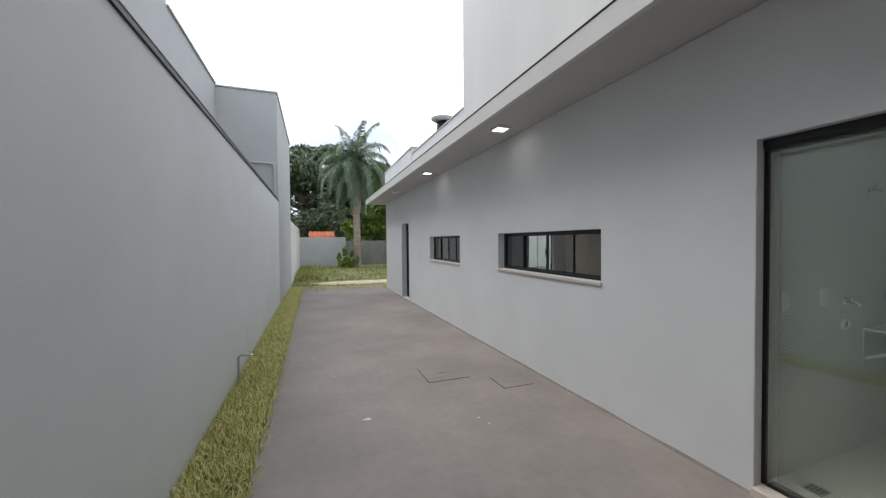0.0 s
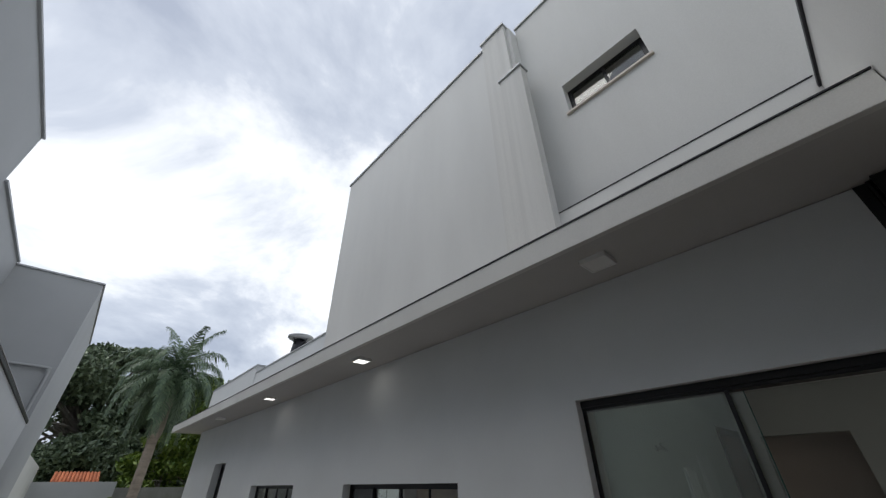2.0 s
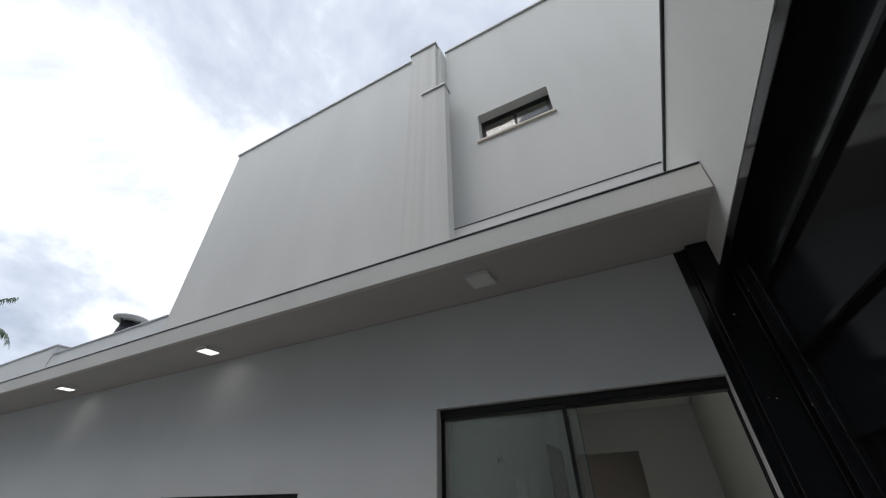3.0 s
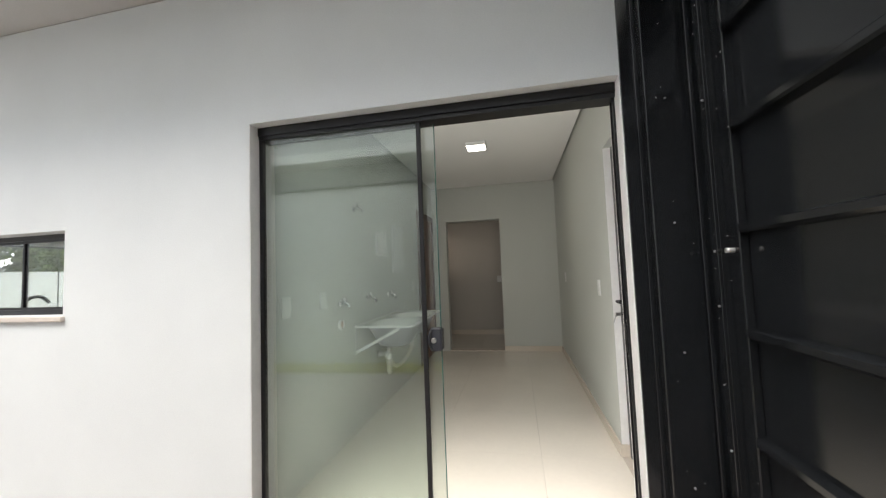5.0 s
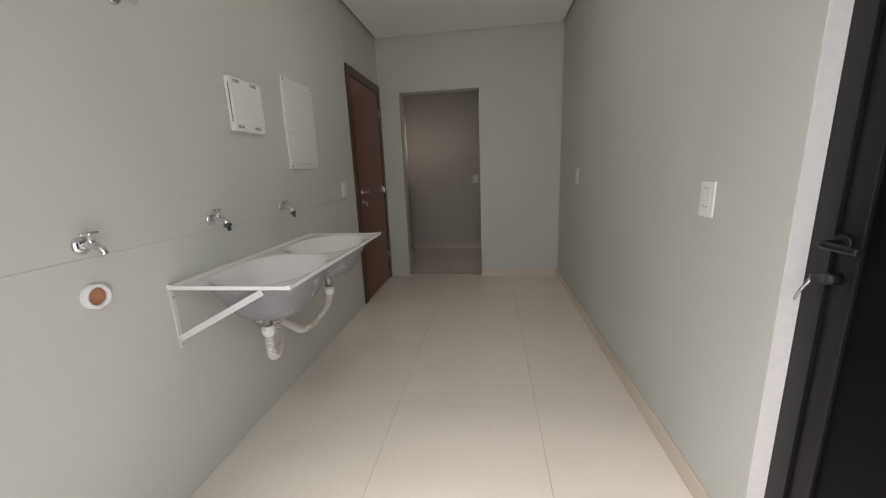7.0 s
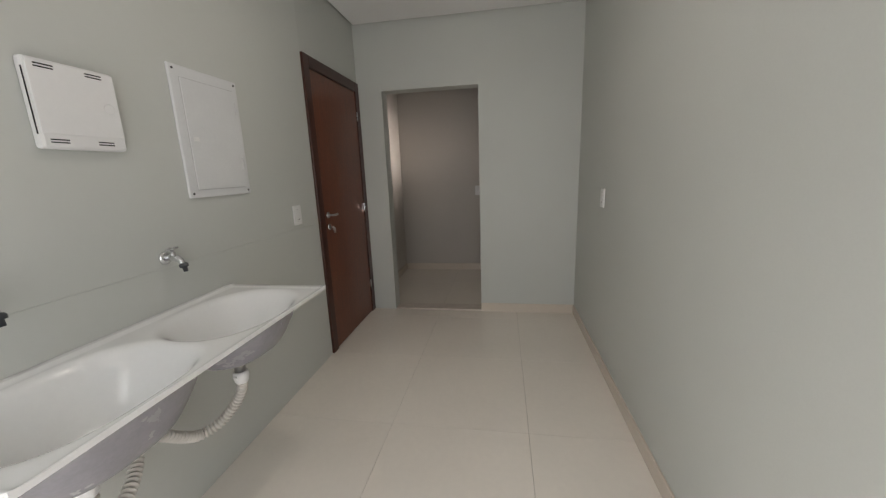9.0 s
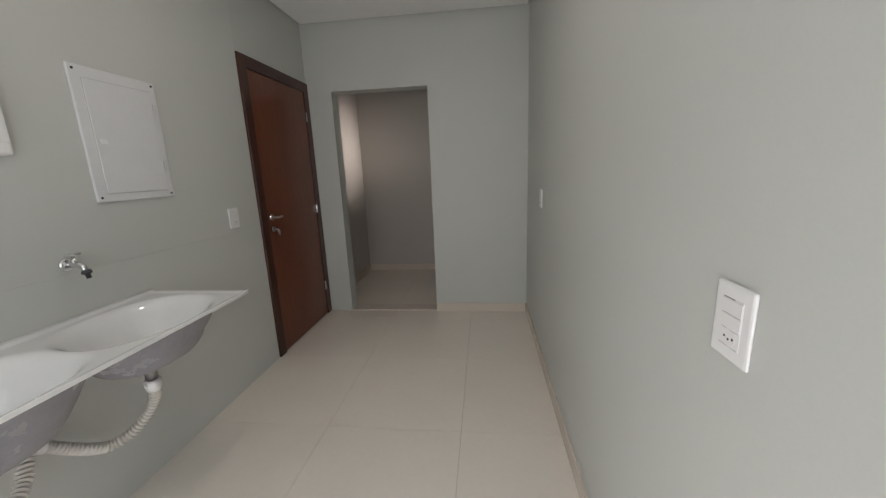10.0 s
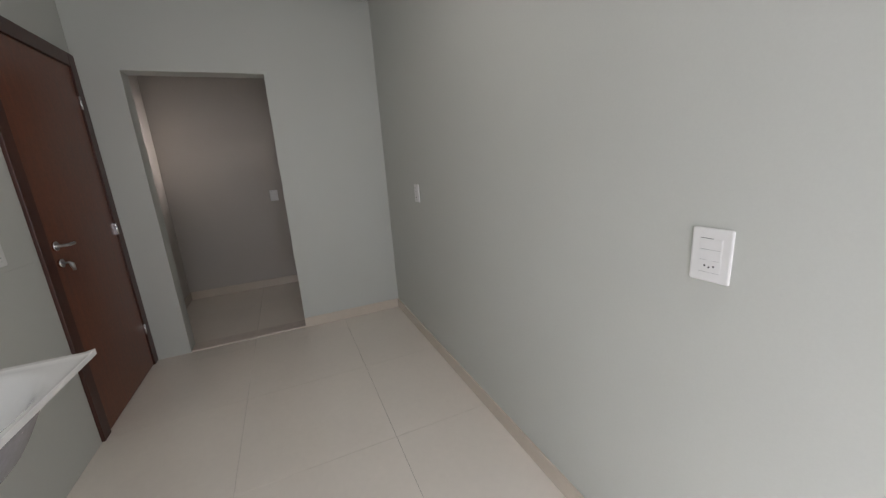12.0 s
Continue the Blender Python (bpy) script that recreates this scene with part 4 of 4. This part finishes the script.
# ---- lamps ----
def square_lamp(name, label, at, size, diffuser):
    a = size / 2
    l = thing(name, label, "ceiling light", at)
    fr = bmesh.new()
    for x0, x1, y0, y1 in ((-a, a, -a, -a + 0.012), (-a, a, a - 0.012, a), (-a, -a + 0.012, -a + 0.012, a - 0.012), (a - 0.012, a, -a + 0.012, a - 0.012)):
        add_box(fr, x0, x1, y0, y1, -0.034, 0.0)
    part("frame", fr, M_WHITE, l)
    part("diffuser", box(-a + 0.012, a - 0.012, -a + 0.012, a - 0.012, -0.031, -0.004), diffuser, l)
    return l


square_lamp("ceiling_light", "lit square LED panel on the white ceiling", (2.26, 0.57, ZC), 0.22, M_LED)
rl = bpy.data.lights.new("led_panel", "AREA")
rl.energy, rl.size, rl.color = 0.35, 0.2, (1.0, 0.93, 0.82)
new("led_panel_light", rl).matrix_world = Matrix.Translation((2.26, 0.57, ZC - 0.04))
for y, d in ((0.99, M_OFFLED), (4.08, M_LED_WARM), (7.08, M_LED_WARM), (10.06, M_OFFLED)):
    square_lamp("soffit_light", "square white surface light under the eaves", (-0.335, y, 2.905), 0.18, d)["group"] = "lights under the eaves"
for y in (4.08, 7.08):
    sl = bpy.data.lights.new("soffit_led", "AREA")
    sl.energy, sl.size, sl.color = 0.18, 0.16, (1.0, 0.95, 0.86)
    new("soffit_led_light", sl).matrix_world = Matrix.Translation((-0.335, y, 2.865))

# ---- steel gate ----
gate = thing("steel_gate", "tall closed gloss-black steel sheet gate with welded ribs", "gate")
GY = -0.56
post = bmesh.new()
add_box(post, -0.075, -0.001, -0.495, -0.336, ground_z(0), 2.90, 0.004)
pp = part("post", post, M_GATE, gate)
for z in (0.45, 0.95, 1.45, 1.95, 2.4):
    part("rivet", tube([(-0.074, -0.41, z), (-0.079, -0.41, z)], 0.0035, 8), M_GATE_PALE, pp)
part("post_flange", box(-0.012, -0.001, -0.336, -0.270, ground_z(0), 2.90, 0.002), M_GATE, gate)
part("post_lip", box(-0.030, -0.012, -0.336, -0.318, ground_z(0), 2.90, 0.003), M_GATE, gate)
part("hinge_channel", box(-0.060, -0.001, GY - 0.04, -0.497, ground_z(0), 2.90, 0.003), M_GATE, gate)
part("leaf_sheet", box(XW + 0.02, -0.105, GY - 0.03, GY - 0.01, ground_z(0) + 0.03, 2.90), M_GATE, gate)
st = bmesh.new()
add_box(st, -0.165, -0.105, GY - 0.01, GY + 0.045, ground_z(0) + 0.03, 2.90, 0.004)
part("lock_stile", st, M_GATE, gate)
st = bmesh.new()
add_box(st, -0.235, -0.170, GY - 0.01, GY + 0.02, ground_z(0) + 0.03, 2.90, 0.004)
part("inner_stile", st, M_GATE, gate)
part("stile_ridge", box(-0.086, -0.072, -0.510, -0.495, ground_z(0), 2.90, 0.003), M_GATE, gate)
st = bmesh.new()
add_box(st, -0.168, -0.160, GY + 0.043, GY + 0.055, ground_z(0) + 0.03, 2.90, 0.002)
part("stile_ridge", st, M_GATE, gate)
part("header", box(XW + 0.02, -0.080, GY - 0.03, -0.463, 2.655, 2.7185, 0.003), M_GATE, gate)
part("top_rail", box(XW + 0.02, -0.236, GY - 0.01, GY + 0.03, 2.85, 2.90, 0.004), M_GATE, gate)
for k in range(8):
    z = 0.337 + 0.3555 * k
    rib = bmesh.new()
    prof = [(GY - 0.012, z - 0.019), (GY + 0.016, z - 0.017), (GY + 0.022, z - 0.008), (GY + 0.022, z + 0.012), (GY + 0.016, z + 0.017), (GY - 0.012, z + 0.019)]
    ends = [[rib.verts.new((x, a, b)) for a, b in prof] for x in (-0.237, -1.80)]
    for i in range(6):
        rib.faces.new((ends[0][i], ends[0][(i + 1) % 6], ends[1][(i + 1) % 6], ends[1][i]))
    rib.faces.new(ends[0])
    rib.faces.new(ends[1][::-1])
    part("rib", rib, M_GATE, gate)
part("meeting_stile", box(-1.86, -1.80, GY - 0.01, GY + 0.03, ground_z(0) + 0.03, 2.90, 0.004), M_GATE, gate)
for z in (0.62, 1.13, 1.33, 1.9, 2.5):
    part("rivet", tube([(-0.135, GY + 0.044, z), (-0.135, GY + 0.050, z)], 0.0035, 8), M_GATE_PALE, gate)
rng = random.Random(77)
specks = bmesh.new()
for k in range(34):
    x, z, e = rng.uniform(-0.235, -0.10), rng.uniform(0.1, 2.4), rng.uniform(0.0006, 0.0016)
    y = GY + 0.020 if x < -0.17 else GY + 0.045
    add_box(specks, x - e, x + e * rng.uniform(0.6, 2.2), y - 0.001, y + 0.0012, z - e, z + e * rng.uniform(0.5, 1.8))
for k in range(12):
    y, z, e = rng.uniform(-0.48, -0.35), rng.uniform(0.1, 2.4), rng.uniform(0.0006, 0.0014)
    add_box(specks, -0.0762, -0.074, y - e, y + e, z - e, z + e * rng.uniform(0.5, 1.8))
tagged(part("paint_specks", specks, M_GATE_PALE, gate, "pale specks of paint and mortar"), kind="stuff")
part("bolt", tube([(-0.202, GY + 0.018, 1.33), (-0.202, GY + 0.045, 1.33)], 0.009, 10), M_GATE_PALE, gate, "steel bolt stub")

# ---- side yard things ----
for (cx, cy), s in (((-1.06, 4.24), 0.50), ((-0.42, 3.72), 0.36)):
    z = ground_z(cy)
    hc = thing("inspection_cover", "flush concrete inspection cover in the yard floor", "manhole cover", (cx, cy, z))
    hc.rotation_euler = (-0.0125, 0, 0)
    rim = bmesh.new()
    a = s / 2
    for x0, x1, y0, y1 in ((-a, a, -a, -a + 0.008), (-a, -a + 0.008, -a, a * 0.9)):
        add_box(rim, x0, x1, y0, y1, -0.01, 0.0025)
    part("rim", rim, M_DARK, hc)
    part("lid", box(-a + 0.009, a, -a + 0.009, a, -0.01, 0.0022, 0.001), M_CONCRETE, hc)
    if s > 0.4:
        part("lift_slot", box(-0.07, 0.06, -0.004, 0.006, 0.002, 0.0034), M_DARK, hc)
gt = thing("garden_tap", "grey garden tap on a short standpipe by the wall", "tap", (XW + 0.06, 4.75, ground_z(4.75) - 0.02))
part("standpipe", tube(curve([(0, 0, -0.05), (0, 0, 0.28), (0.005, 0, 0.335), (0.05, 0, 0.35), (0.12, 0, 0.345)], 5), 0.013, 10), M_STEEL, gt)
part("spout", tube(curve([(0.11, 0, 0.345), (0.15, 0, 0.34), (0.165, 0, 0.31)], 4), 0.012, 10), M_CHROME, gt)
part("handle", box(0.10, 0.15, -0.006, 0.006, 0.375, 0.385, 0.002), M_CHROME, gt)
for cx, cy, r in ((-2.08, 3.38, 0.035), (-1.14, 3.05, 0.018), (-1.10, 2.92, 0.014), (-2.30, 4.6, 0.012)):
    bm = bmesh.new()
    rng = random.Random(int(r * 10000))
    ring = [bm.verts.new((cx + r * rng.uniform(0.5, 1.2) * math.cos(k * 0.628), cy + 0.7 * r * rng.uniform(0.5, 1.2) * math.sin(k * 0.628), ground_z(cy) + 0.0015)) for k in range(10)]
    low = [bm.verts.new((v.co.x, v.co.y, v.co.z - 0.003)) for v in ring]
    bm.faces.new(ring)
    for k in range(10):
        bm.faces.new((ring[k], ring[(k + 1) % 10], low[(k + 1) % 10], low[k]))
    tagged(new("paint_splash", finish(bm, "paint_splash", M_SPLASH)), "dried whitish paint splash on the concrete", "stain", group="paint splashes")
ch = thing("roof_vent", "galvanised roof chimney cowl behind the parapet", "chimney", (2.0, 12.6, 3.075))
part("flue", tube([(0, 0, 0), (0, 0, 2.45), (0, 0, 2.78)], [0.24, 0.24, 0.20], 16), M_FLASH, ch)
part("cowl", tube([(0, 0, 2.80), (0, 0, 2.86), (0, 0, 2.90), (0, 0, 2.96)], [0.33, 0.43, 0.43, 0.10], 20), M_CAP, ch)
for k in range(4):
    a = k * math.pi / 2 + 0.4
    part("stay", tube([(0.20 * math.cos(a), 0.20 * math.sin(a), 2.6), (0.33 * math.cos(a), 0.33 * math.sin(a), 2.85)], 0.02, 6), M_FLASH, ch)

# kitchen things seen through the long window
kc = thing("tall_cabinet", "tall beige wood-grain cabinet along the far wall", "cabinet", (7.6, 8.6, 0.0))
part("carcass", box(0, 0.58, 0, 4.3, 0.0, 2.5, 0.003), M_BEIGE, kc)
for k in range(6):
    part("door", box(-0.022, -0.002, 0.01 + 0.715 * k, 0.715 + 0.715 * k, 0.1, 2.48, 0.003), M_BEIGE, kc)
kb = thing("kitchen_counter", "dark stone kitchen counter under the window", "counter", (0.5, 4.0, 0.0))
part("cabinet_body", box(-0.31, 0.28, -1.4, 1.5, 0.0, 0.86, 0.003), M_BEIGE, kb)
part("worktop", box(-0.315, 0.30, -1.42, 1.52, 0.86, 0.90, 0.004), M_PANEL, kb, "dark polished stone top")
kt = thing("kitchen_tap", "chrome gooseneck kitchen tap on the counter", "tap", (0.36, 3.75, 0.90))
part("neck", tube(curve([(0, 0, 0), (0, 0, 0.22), (0.03, 0, 0.30), (0.10, 0, 0.32), (0.16, 0, 0.27)], 6), 0.013, 10), M_CHROME, kt)
# ---- plants ----
def leaf_cloud(clumps, count, size, seed, droop=0.2):
    """Small leaf quads through ellipsoid clumps, denser to their outside."""
    rng = np.random.default_rng(seed)
    vol = np.array([c[3] * c[4] * c[5] for c in clumps]) ** (2 / 3)
    which = rng.choice(len(clumps), count, p=vol / vol.sum())
    c = np.array(clumps)[which]
    d = rng.normal(size=(count, 3))
    d /= np.linalg.norm(d, axis=1)[:, None]
    r = rng.uniform(0.25, 1.0, count) ** 0.5 * rng.uniform(0.8, 1.08, count)
    p = c[:, :3] + d * r[:, None] * c[:, 3:]
    a = rng.normal(size=(count, 3))
    a[:, 2] -= droop
    a /= np.linalg.norm(a, axis=1)[:, None]
    b = np.cross(a, rng.normal(size=(count, 3)))
    b /= np.linalg.norm(b, axis=1)[:, None]
    s = size * rng.uniform(0.6, 1.4, count)[:, None]
    v = np.stack([p - a * s, p + b * s * 0.45, p + a * s, p - b * s * 0.45], 1).reshape(-1, 3)
    f = np.arange(count * 4).reshape(-1, 4)
    return v.tolist(), f.tolist()


def tree(name, label, at, height, clumps, count, size, mat, seed, trunk=0.25, lean=(0, 0)):
    t = thing(name, label, "tree", at)
    rng = random.Random(seed)
    fork = height * 0.35
    pts = curve([(0, 0, -0.2), (lean[0] * 0.3, lean[1] * 0.3, fork * 0.5), (lean[0], lean[1], fork), (lean[0] * 1.5, lean[1] * 1.5, height * 0.6)], 5)
    tk = part("trunk", tube(pts, [trunk * (1.25 - 0.75 * i / (len(pts) - 1)) for i in range(len(pts))], 10), M_BARK, t)
    for c in clumps:
        st = pts[int(len(pts) * rng.uniform(0.45, 0.95))]
        mid = st.lerp(Vector(c[:3]), 0.5) + Vector((rng.uniform(-0.3, 0.3), rng.uniform(-0.3, 0.3), rng.uniform(0.1, 0.5)))
        lp = curve([st, mid, Vector(c[:3])], 4)
        part("limb", tube(lp, [trunk * 0.42 * (1 - 0.75 * i / (len(lp) - 1)) for i in range(len(lp))], 7), M_BARK, tk)
    v, f = leaf_cloud(clumps, count, size, seed)
    crown = new("crown", quads("crown", v, f, mat))
    crown.parent = t
    return t


def scatter_clumps(seed, n, rx, ry, z0, z1, r0, r1):
    rng = random.Random(seed)
    out = []
    for _ in range(n):
        a = rng.uniform(0, 2 * math.pi)
        k = rng.uniform(0.2, 1) ** 0.5
        z = rng.uniform(z0, z1)
        w = 1 - 0.45 * max(0, (z - z0) / (z1 - z0) - 0.5) * 2
        r = rng.uniform(r0, r1)
        out.append((rx * k * math.cos(a) * w, ry * k * math.sin(a) * w, z, r * 1.25, r * 1.25, r * 0.75))
    return out


tree("broad_tree", "large dark green spreading tree behind the lot", (-3.2, 37, -0.2), 11, scatter_clumps(3, 40, 5.2, 3.5, 3.2, 10.4, 0.8, 1.6), 52000, 0.17, M_LEAF_DARK, 3, 0.32, (0.5, 0))
tree("dark_tree", "dense dark green tree behind the end wall", (3.6, 39, -0.2), 10, scatter_clumps(5, 36, 5.0, 3.0, 1.4, 8.4, 0.9, 1.7), 46000, 0.17, M_LEAF_DARK, 5, 0.3)
tree("mango_tree", "bright green broad-leaved tree near the palm", (4.2, 30.6, -0.2), 8, scatter_clumps(8, 26, 2.2, 1.4, 2.4, 8.0, 0.6, 1.1), 20000, 0.15, M_LEAF_LIGHT, 8, 0.2, (-0.3, 0))
tree("low_tree", "low leafy green tree in the shade", (2.0, 30.4, -0.2), 4.6, scatter_clumps(11, 16, 1.7, 0.9, 1.5, 4.4, 0.5, 0.9), 12000, 0.14, M_LEAF_LIGHT, 11, 0.11)
tree("understorey_tree", "shaded dark green tree under the larger crowns", (-1.2, 33.5, -0.2), 5, scatter_clumps(23, 26, 3.2, 1.2, 0.9, 4.6, 0.7, 1.2), 26000, 0.15, M_LEAF_DARK, 23, 0.14)
tree("rear_tree", "dark green tree far behind the wall", (-11, 44, -0.2), 12, scatter_clumps(14, 26, 6.0, 3.0, 2.0, 9, 1.2, 2.0), 18000, 0.2, M_LEAF_DARK, 14, 0.3)
tree("side_tree", "dark green tree behind the house roof", (13, 42, -0.2), 9, scatter_clumps(17, 26, 6.0, 3.0, 2.0, 8.0, 1.2, 2.0), 18000, 0.2, M_LEAF_DARK, 17, 0.3)
tree("yard_tree", "green leafy tree beyond the white yard wall", (9.5, 24.5, -0.2), 5, scatter_clumps(29, 26, 6.0, 1.6, 1.4, 5.0, 0.9, 1.4), 16000, 0.16, M_LEAF_LIGHT, 29, 0.16)


def palm(label, at, height, seed, fronds=34, length=3.75):
    rng = random.Random(seed)
    t = thing("palm_tree", label, "palm", at)
    pts = curve([(0.05, 0, -0.3), (0.02, 0, 1.0), (0, 0, height * 0.5), (-0.08, 0, height)], 8)
    part("trunk", tube(pts, [0.34 - 0.12 * min(1, i / 6) + 0.012 * (i % 2) + (0.10 if i > len(pts) - 8 else 0) for i in range(len(pts))], 14), M_PALM_TRUNK, t)
    top = Vector(pts[-1])
    part("crown_shaft", tube([top + Vector((0, 0, -0.3)), top + Vector((0, 0, 0.4)), top + Vector((0, 0, 0.9))], [0.30, 0.22, 0.06], 10), M_FROND, t)
    part("leaf_base", tube([top + Vector((0.01, 0, -1.5)), top + Vector((0, 0, -0.9)), top + Vector((0, 0, -0.25)), top + Vector((0, 0, 0.1))], [0.24, 0.37, 0.43, 0.30], 12), M_BARK, t, "brown fibrous leaf bases")
    for k in range(fronds):
        az = 2.39996 * k + rng.uniform(-0.2, 0.2)
        rise = 1.50 - 2.5 * (k / (fronds - 1)) ** 0.75 + rng.uniform(-0.14, 0.14)
        ln = length * rng.uniform(0.85, 1.1) * (0.9 if rise > 1.1 else 0.95)
        p, ang, spine = top + Vector((0, 0, 0.35)), rise, []
        n = 16
        for i in range(n + 1):
            spine.append(p.copy())
            p = p + Vector((math.cos(az) * math.cos(ang), math.sin(az) * math.cos(ang), math.sin(ang))) * (ln / n)
            ang -= (0.05 + 0.15 * (i / n)) * (0.5 if rise > 1.1 else 1.25 if rise > 0 else 1.0)
            ang = max(ang, -1.5)
        bm = tube(spine, [0.035 * (1 - 0.85 * i / n) for i in range(n + 1)], 5)
        side = Vector((-math.sin(az), math.cos(az), 0))
        for i in range(2, n * 3):
            u = i / 3
            a = spine[int(u)].lerp(spine[min(int(u) + 1, n)], u - int(u))
            w = 0.75 * math.sin(min(1, 0.18 + u / n) * math.pi * 0.92) + 0.14
            along = (spine[min(int(u) + 1, n)] - spine[int(u) - 1]).normalized()
            for sg in (-1, 1):
                d = (side * sg * 0.75 + along * 0.55 + Vector((0, 0, rng.uniform(-0.45, 0.05)))).normalized()
                m = a + d * w * 0.55
                e = m + (d * 0.35 + Vector((0, 0, -0.95))).normalized() * w * rng.uniform(0.45, 0.75)
                h = along * 0.027
                vs = [bm.verts.new(q) for q in (a - h, a + h, m + h, m - h)]
                bm.faces.new(vs)
                bm.faces.new((vs[3], vs[2], bm.verts.new(e)))
        me = bpy.data.meshes.new("frond")
        bm.to_mesh(me)
        bm.free()
        me.materials.append(M_FROND)
        ob = new("frond", me)
        ob.parent = t
    return t


palm("tall grey-trunked royal palm with drooping fronds", (0.36, 25.8, -0.2), 6.85, 4, 42, 4.05)
palm("palm showing over the neighbouring roof", (-9.0, 24.0, -0.2), 7.0, 9, 24)


def grass(name, label, count, xr, yr, hr, mat, seed, width=0.006, patch=0.0, lean=0.8, bare=False):
    rng = np.random.default_rng(seed)
    x, y = rng.uniform(*xr, count), rng.uniform(*yr, count)
    if patch:
        keep = np.array([noise.noise((a * 0.7, b * 0.5, seed)) > patch * rng.uniform(-1, 1) for a, b in zip(x, y)])
        x, y = x[keep], y[keep]
    if bare:
        keep = ((x + 0.3) / 2.2) ** 2 + ((y - 16.2) / 0.8) ** 2 > rng.uniform(0.6, 1.3, len(x))
        x, y = x[keep], y[keep]
    count = len(x)
    z = np.array([ground_z(b) for b in y]) - 0.055
    h = rng.uniform(*hr, count)
    az = rng.uniform(0, 2 * math.pi, count)
    ln = rng.uniform(0.1, lean, count) * h
    dx, dy = np.cos(az), np.sin(az)
    base = np.stack([x, y, z], 1)
    sd_ = np.stack([-dy, dx, 0 * dx], 1) * width
    midp = base + np.stack([dx * ln * 0.35, dy * ln * 0.35, h * 0.65], 1)
    tip = base + np.stack([dx * ln, dy * ln, h], 1)
    v = np.stack([base - sd_, base + sd_, midp + sd_ * 0.7, midp - sd_ * 0.7, tip], 1).reshape(-1, 3)
    i = np.arange(count) * 5
    f = [[a, a + 1, a + 2, a + 3] for a in i.tolist()] + [[a + 3, a + 2, a + 4] for a in i.tolist()]
    return tagged(new(name, quads(name, v.tolist(), f, mat)), label, "grass", kind="stuff")


grass("grass_strip", "narrow strip of short dry yellow-green grass", 50000, (XW + 0.01, -2.905), (-0.4, 14.6), (0.055, 0.105), M_GRASS, 21, 0.0042, 0.0, 1.35)
grass("grass_edge", "brown dead grass along the concrete edge", 5200, (-2.97, -2.895), (-0.4, 14.4), (0.06, 0.085), M_THATCH, 26, 0.0045, 0.25, 1.5)
grass("lawn_grass", "patchy green lawn behind the house", 21000, (XW + 0.05, 6.0), (15.0, 27), (0.04, 0.14), M_LAWN, 22, 0.012, 0.9, bare=True)
grass("tall_grass", "tall green weeds along the boundary wall", 2600, (XW + 0.05, -1.9), (17.0, 26.5), (0.12, 0.36), M_LAWN, 23, 0.015, 0.2)
grass("dry_grass", "dry yellow grass edge by the concrete", 7000, (XW + 0.05, 4.0), (13.6, 15.2), (0.04, 0.12), M_GRASS, 24, 0.010)
wb = thing("weed_bush", "bushy green weed at the foot of the palm", "bush", (-0.35, 25.2, -0.26))
v, f = leaf_cloud([(0, 0, 0.42, 0.34, 0.3, 0.40), (0.32, 0, 0.3, 0.24, 0.22, 0.28), (-0.36, 0.1, 0.28, 0.2, 0.2, 0.26), (-0.15, 0, 1.15, 0.16, 0.16, 0.35), (0.3, 0.1, 0.95, 0.14, 0.14, 0.32), (-0.55, 0, 0.75, 0.13, 0.13, 0.3), (0.65, 0, 0.6, 0.12, 0.12, 0.28)], 620, 0.13, 31, -0.8)
ob = new("foliage", quads("foliage", v, f, M_LEAF_LIGHT))
ob.parent = wb
part("stem", tube([(0, 0, -0.05), (0.03, 0, 0.4), (0.0, 0.05, 0.8)], [0.03, 0.02, 0.008], 7), M_BARK, wb)

# far shed roof behind the end wall
sr = thing("shed_roof", "orange clay-tile shed roof behind the end wall", "roof", (-1.9, 27.6, 1.7))
part("shed_wall", box(-0.85, 0.85, 0.0, 1.6, -2.0, 0.0), M_PAINT_OLD, sr)
tl = tube([(0, 0, 0), (0, 1.6, 0.5)], [0.075, 0.065], 8)
tile_mesh = finish(tl, "roof_tile", M_ORANGE)
for k in range(13):
    for r in range(1):
        o = new("roof_tile", tile_mesh)
        o.parent = sr
        o.location = (-0.84 + 0.14 * k, 0.0, 0.08)
        o.scale = (1, 1, 1.0)
tk = thing("utility_pole", "slim grey pole standing behind the wall", "pole", (-4.6, 33, -0.25))
part("shaft", tube([(0, 0, 0), (0, 0, 3.6)], [0.07, 0.06], 10), M_PAINT_OLD, tk)

# ---- floor tiles, one by one ----
fl = tagged(new("floor"), "large polished cream porcelain floor tiles", "floor", kind="structure")
x_joints = [0.18, 0.265, 1.02, 1.775, 2.53, 3.285, 4.04, XB]
y_joints = [YR, 0.097, 0.842, YL]
for x0, x1 in zip(x_joints, x_joints[1:]):
    for y0, y1 in zip(y_joints, y_joints[1:]):
        part("tile", box(x0 + 0.0007, x1 - 0.0007, y0 + 0.0007, y1 - 0.0007, -0.011, 0.0), M_TILE, fl)
fp = tagged(new("floor_passage"), "polished cream porcelain tiles of the passage", "floor", kind="structure")
for x0, x1 in zip([XB + 0.15, 5.13, XP], [5.13, XP]):
    for y0, y1 in zip([-1.5, -0.648, 0.097, 0.842, 1.6], [-0.648, 0.097, 0.842, 1.6]):
        part("tile", box(x0 + 0.0007, x1 - 0.0007, y0 + 0.0007, y1 - 0.0007, -0.011, 0.0), M_TILE, fp)
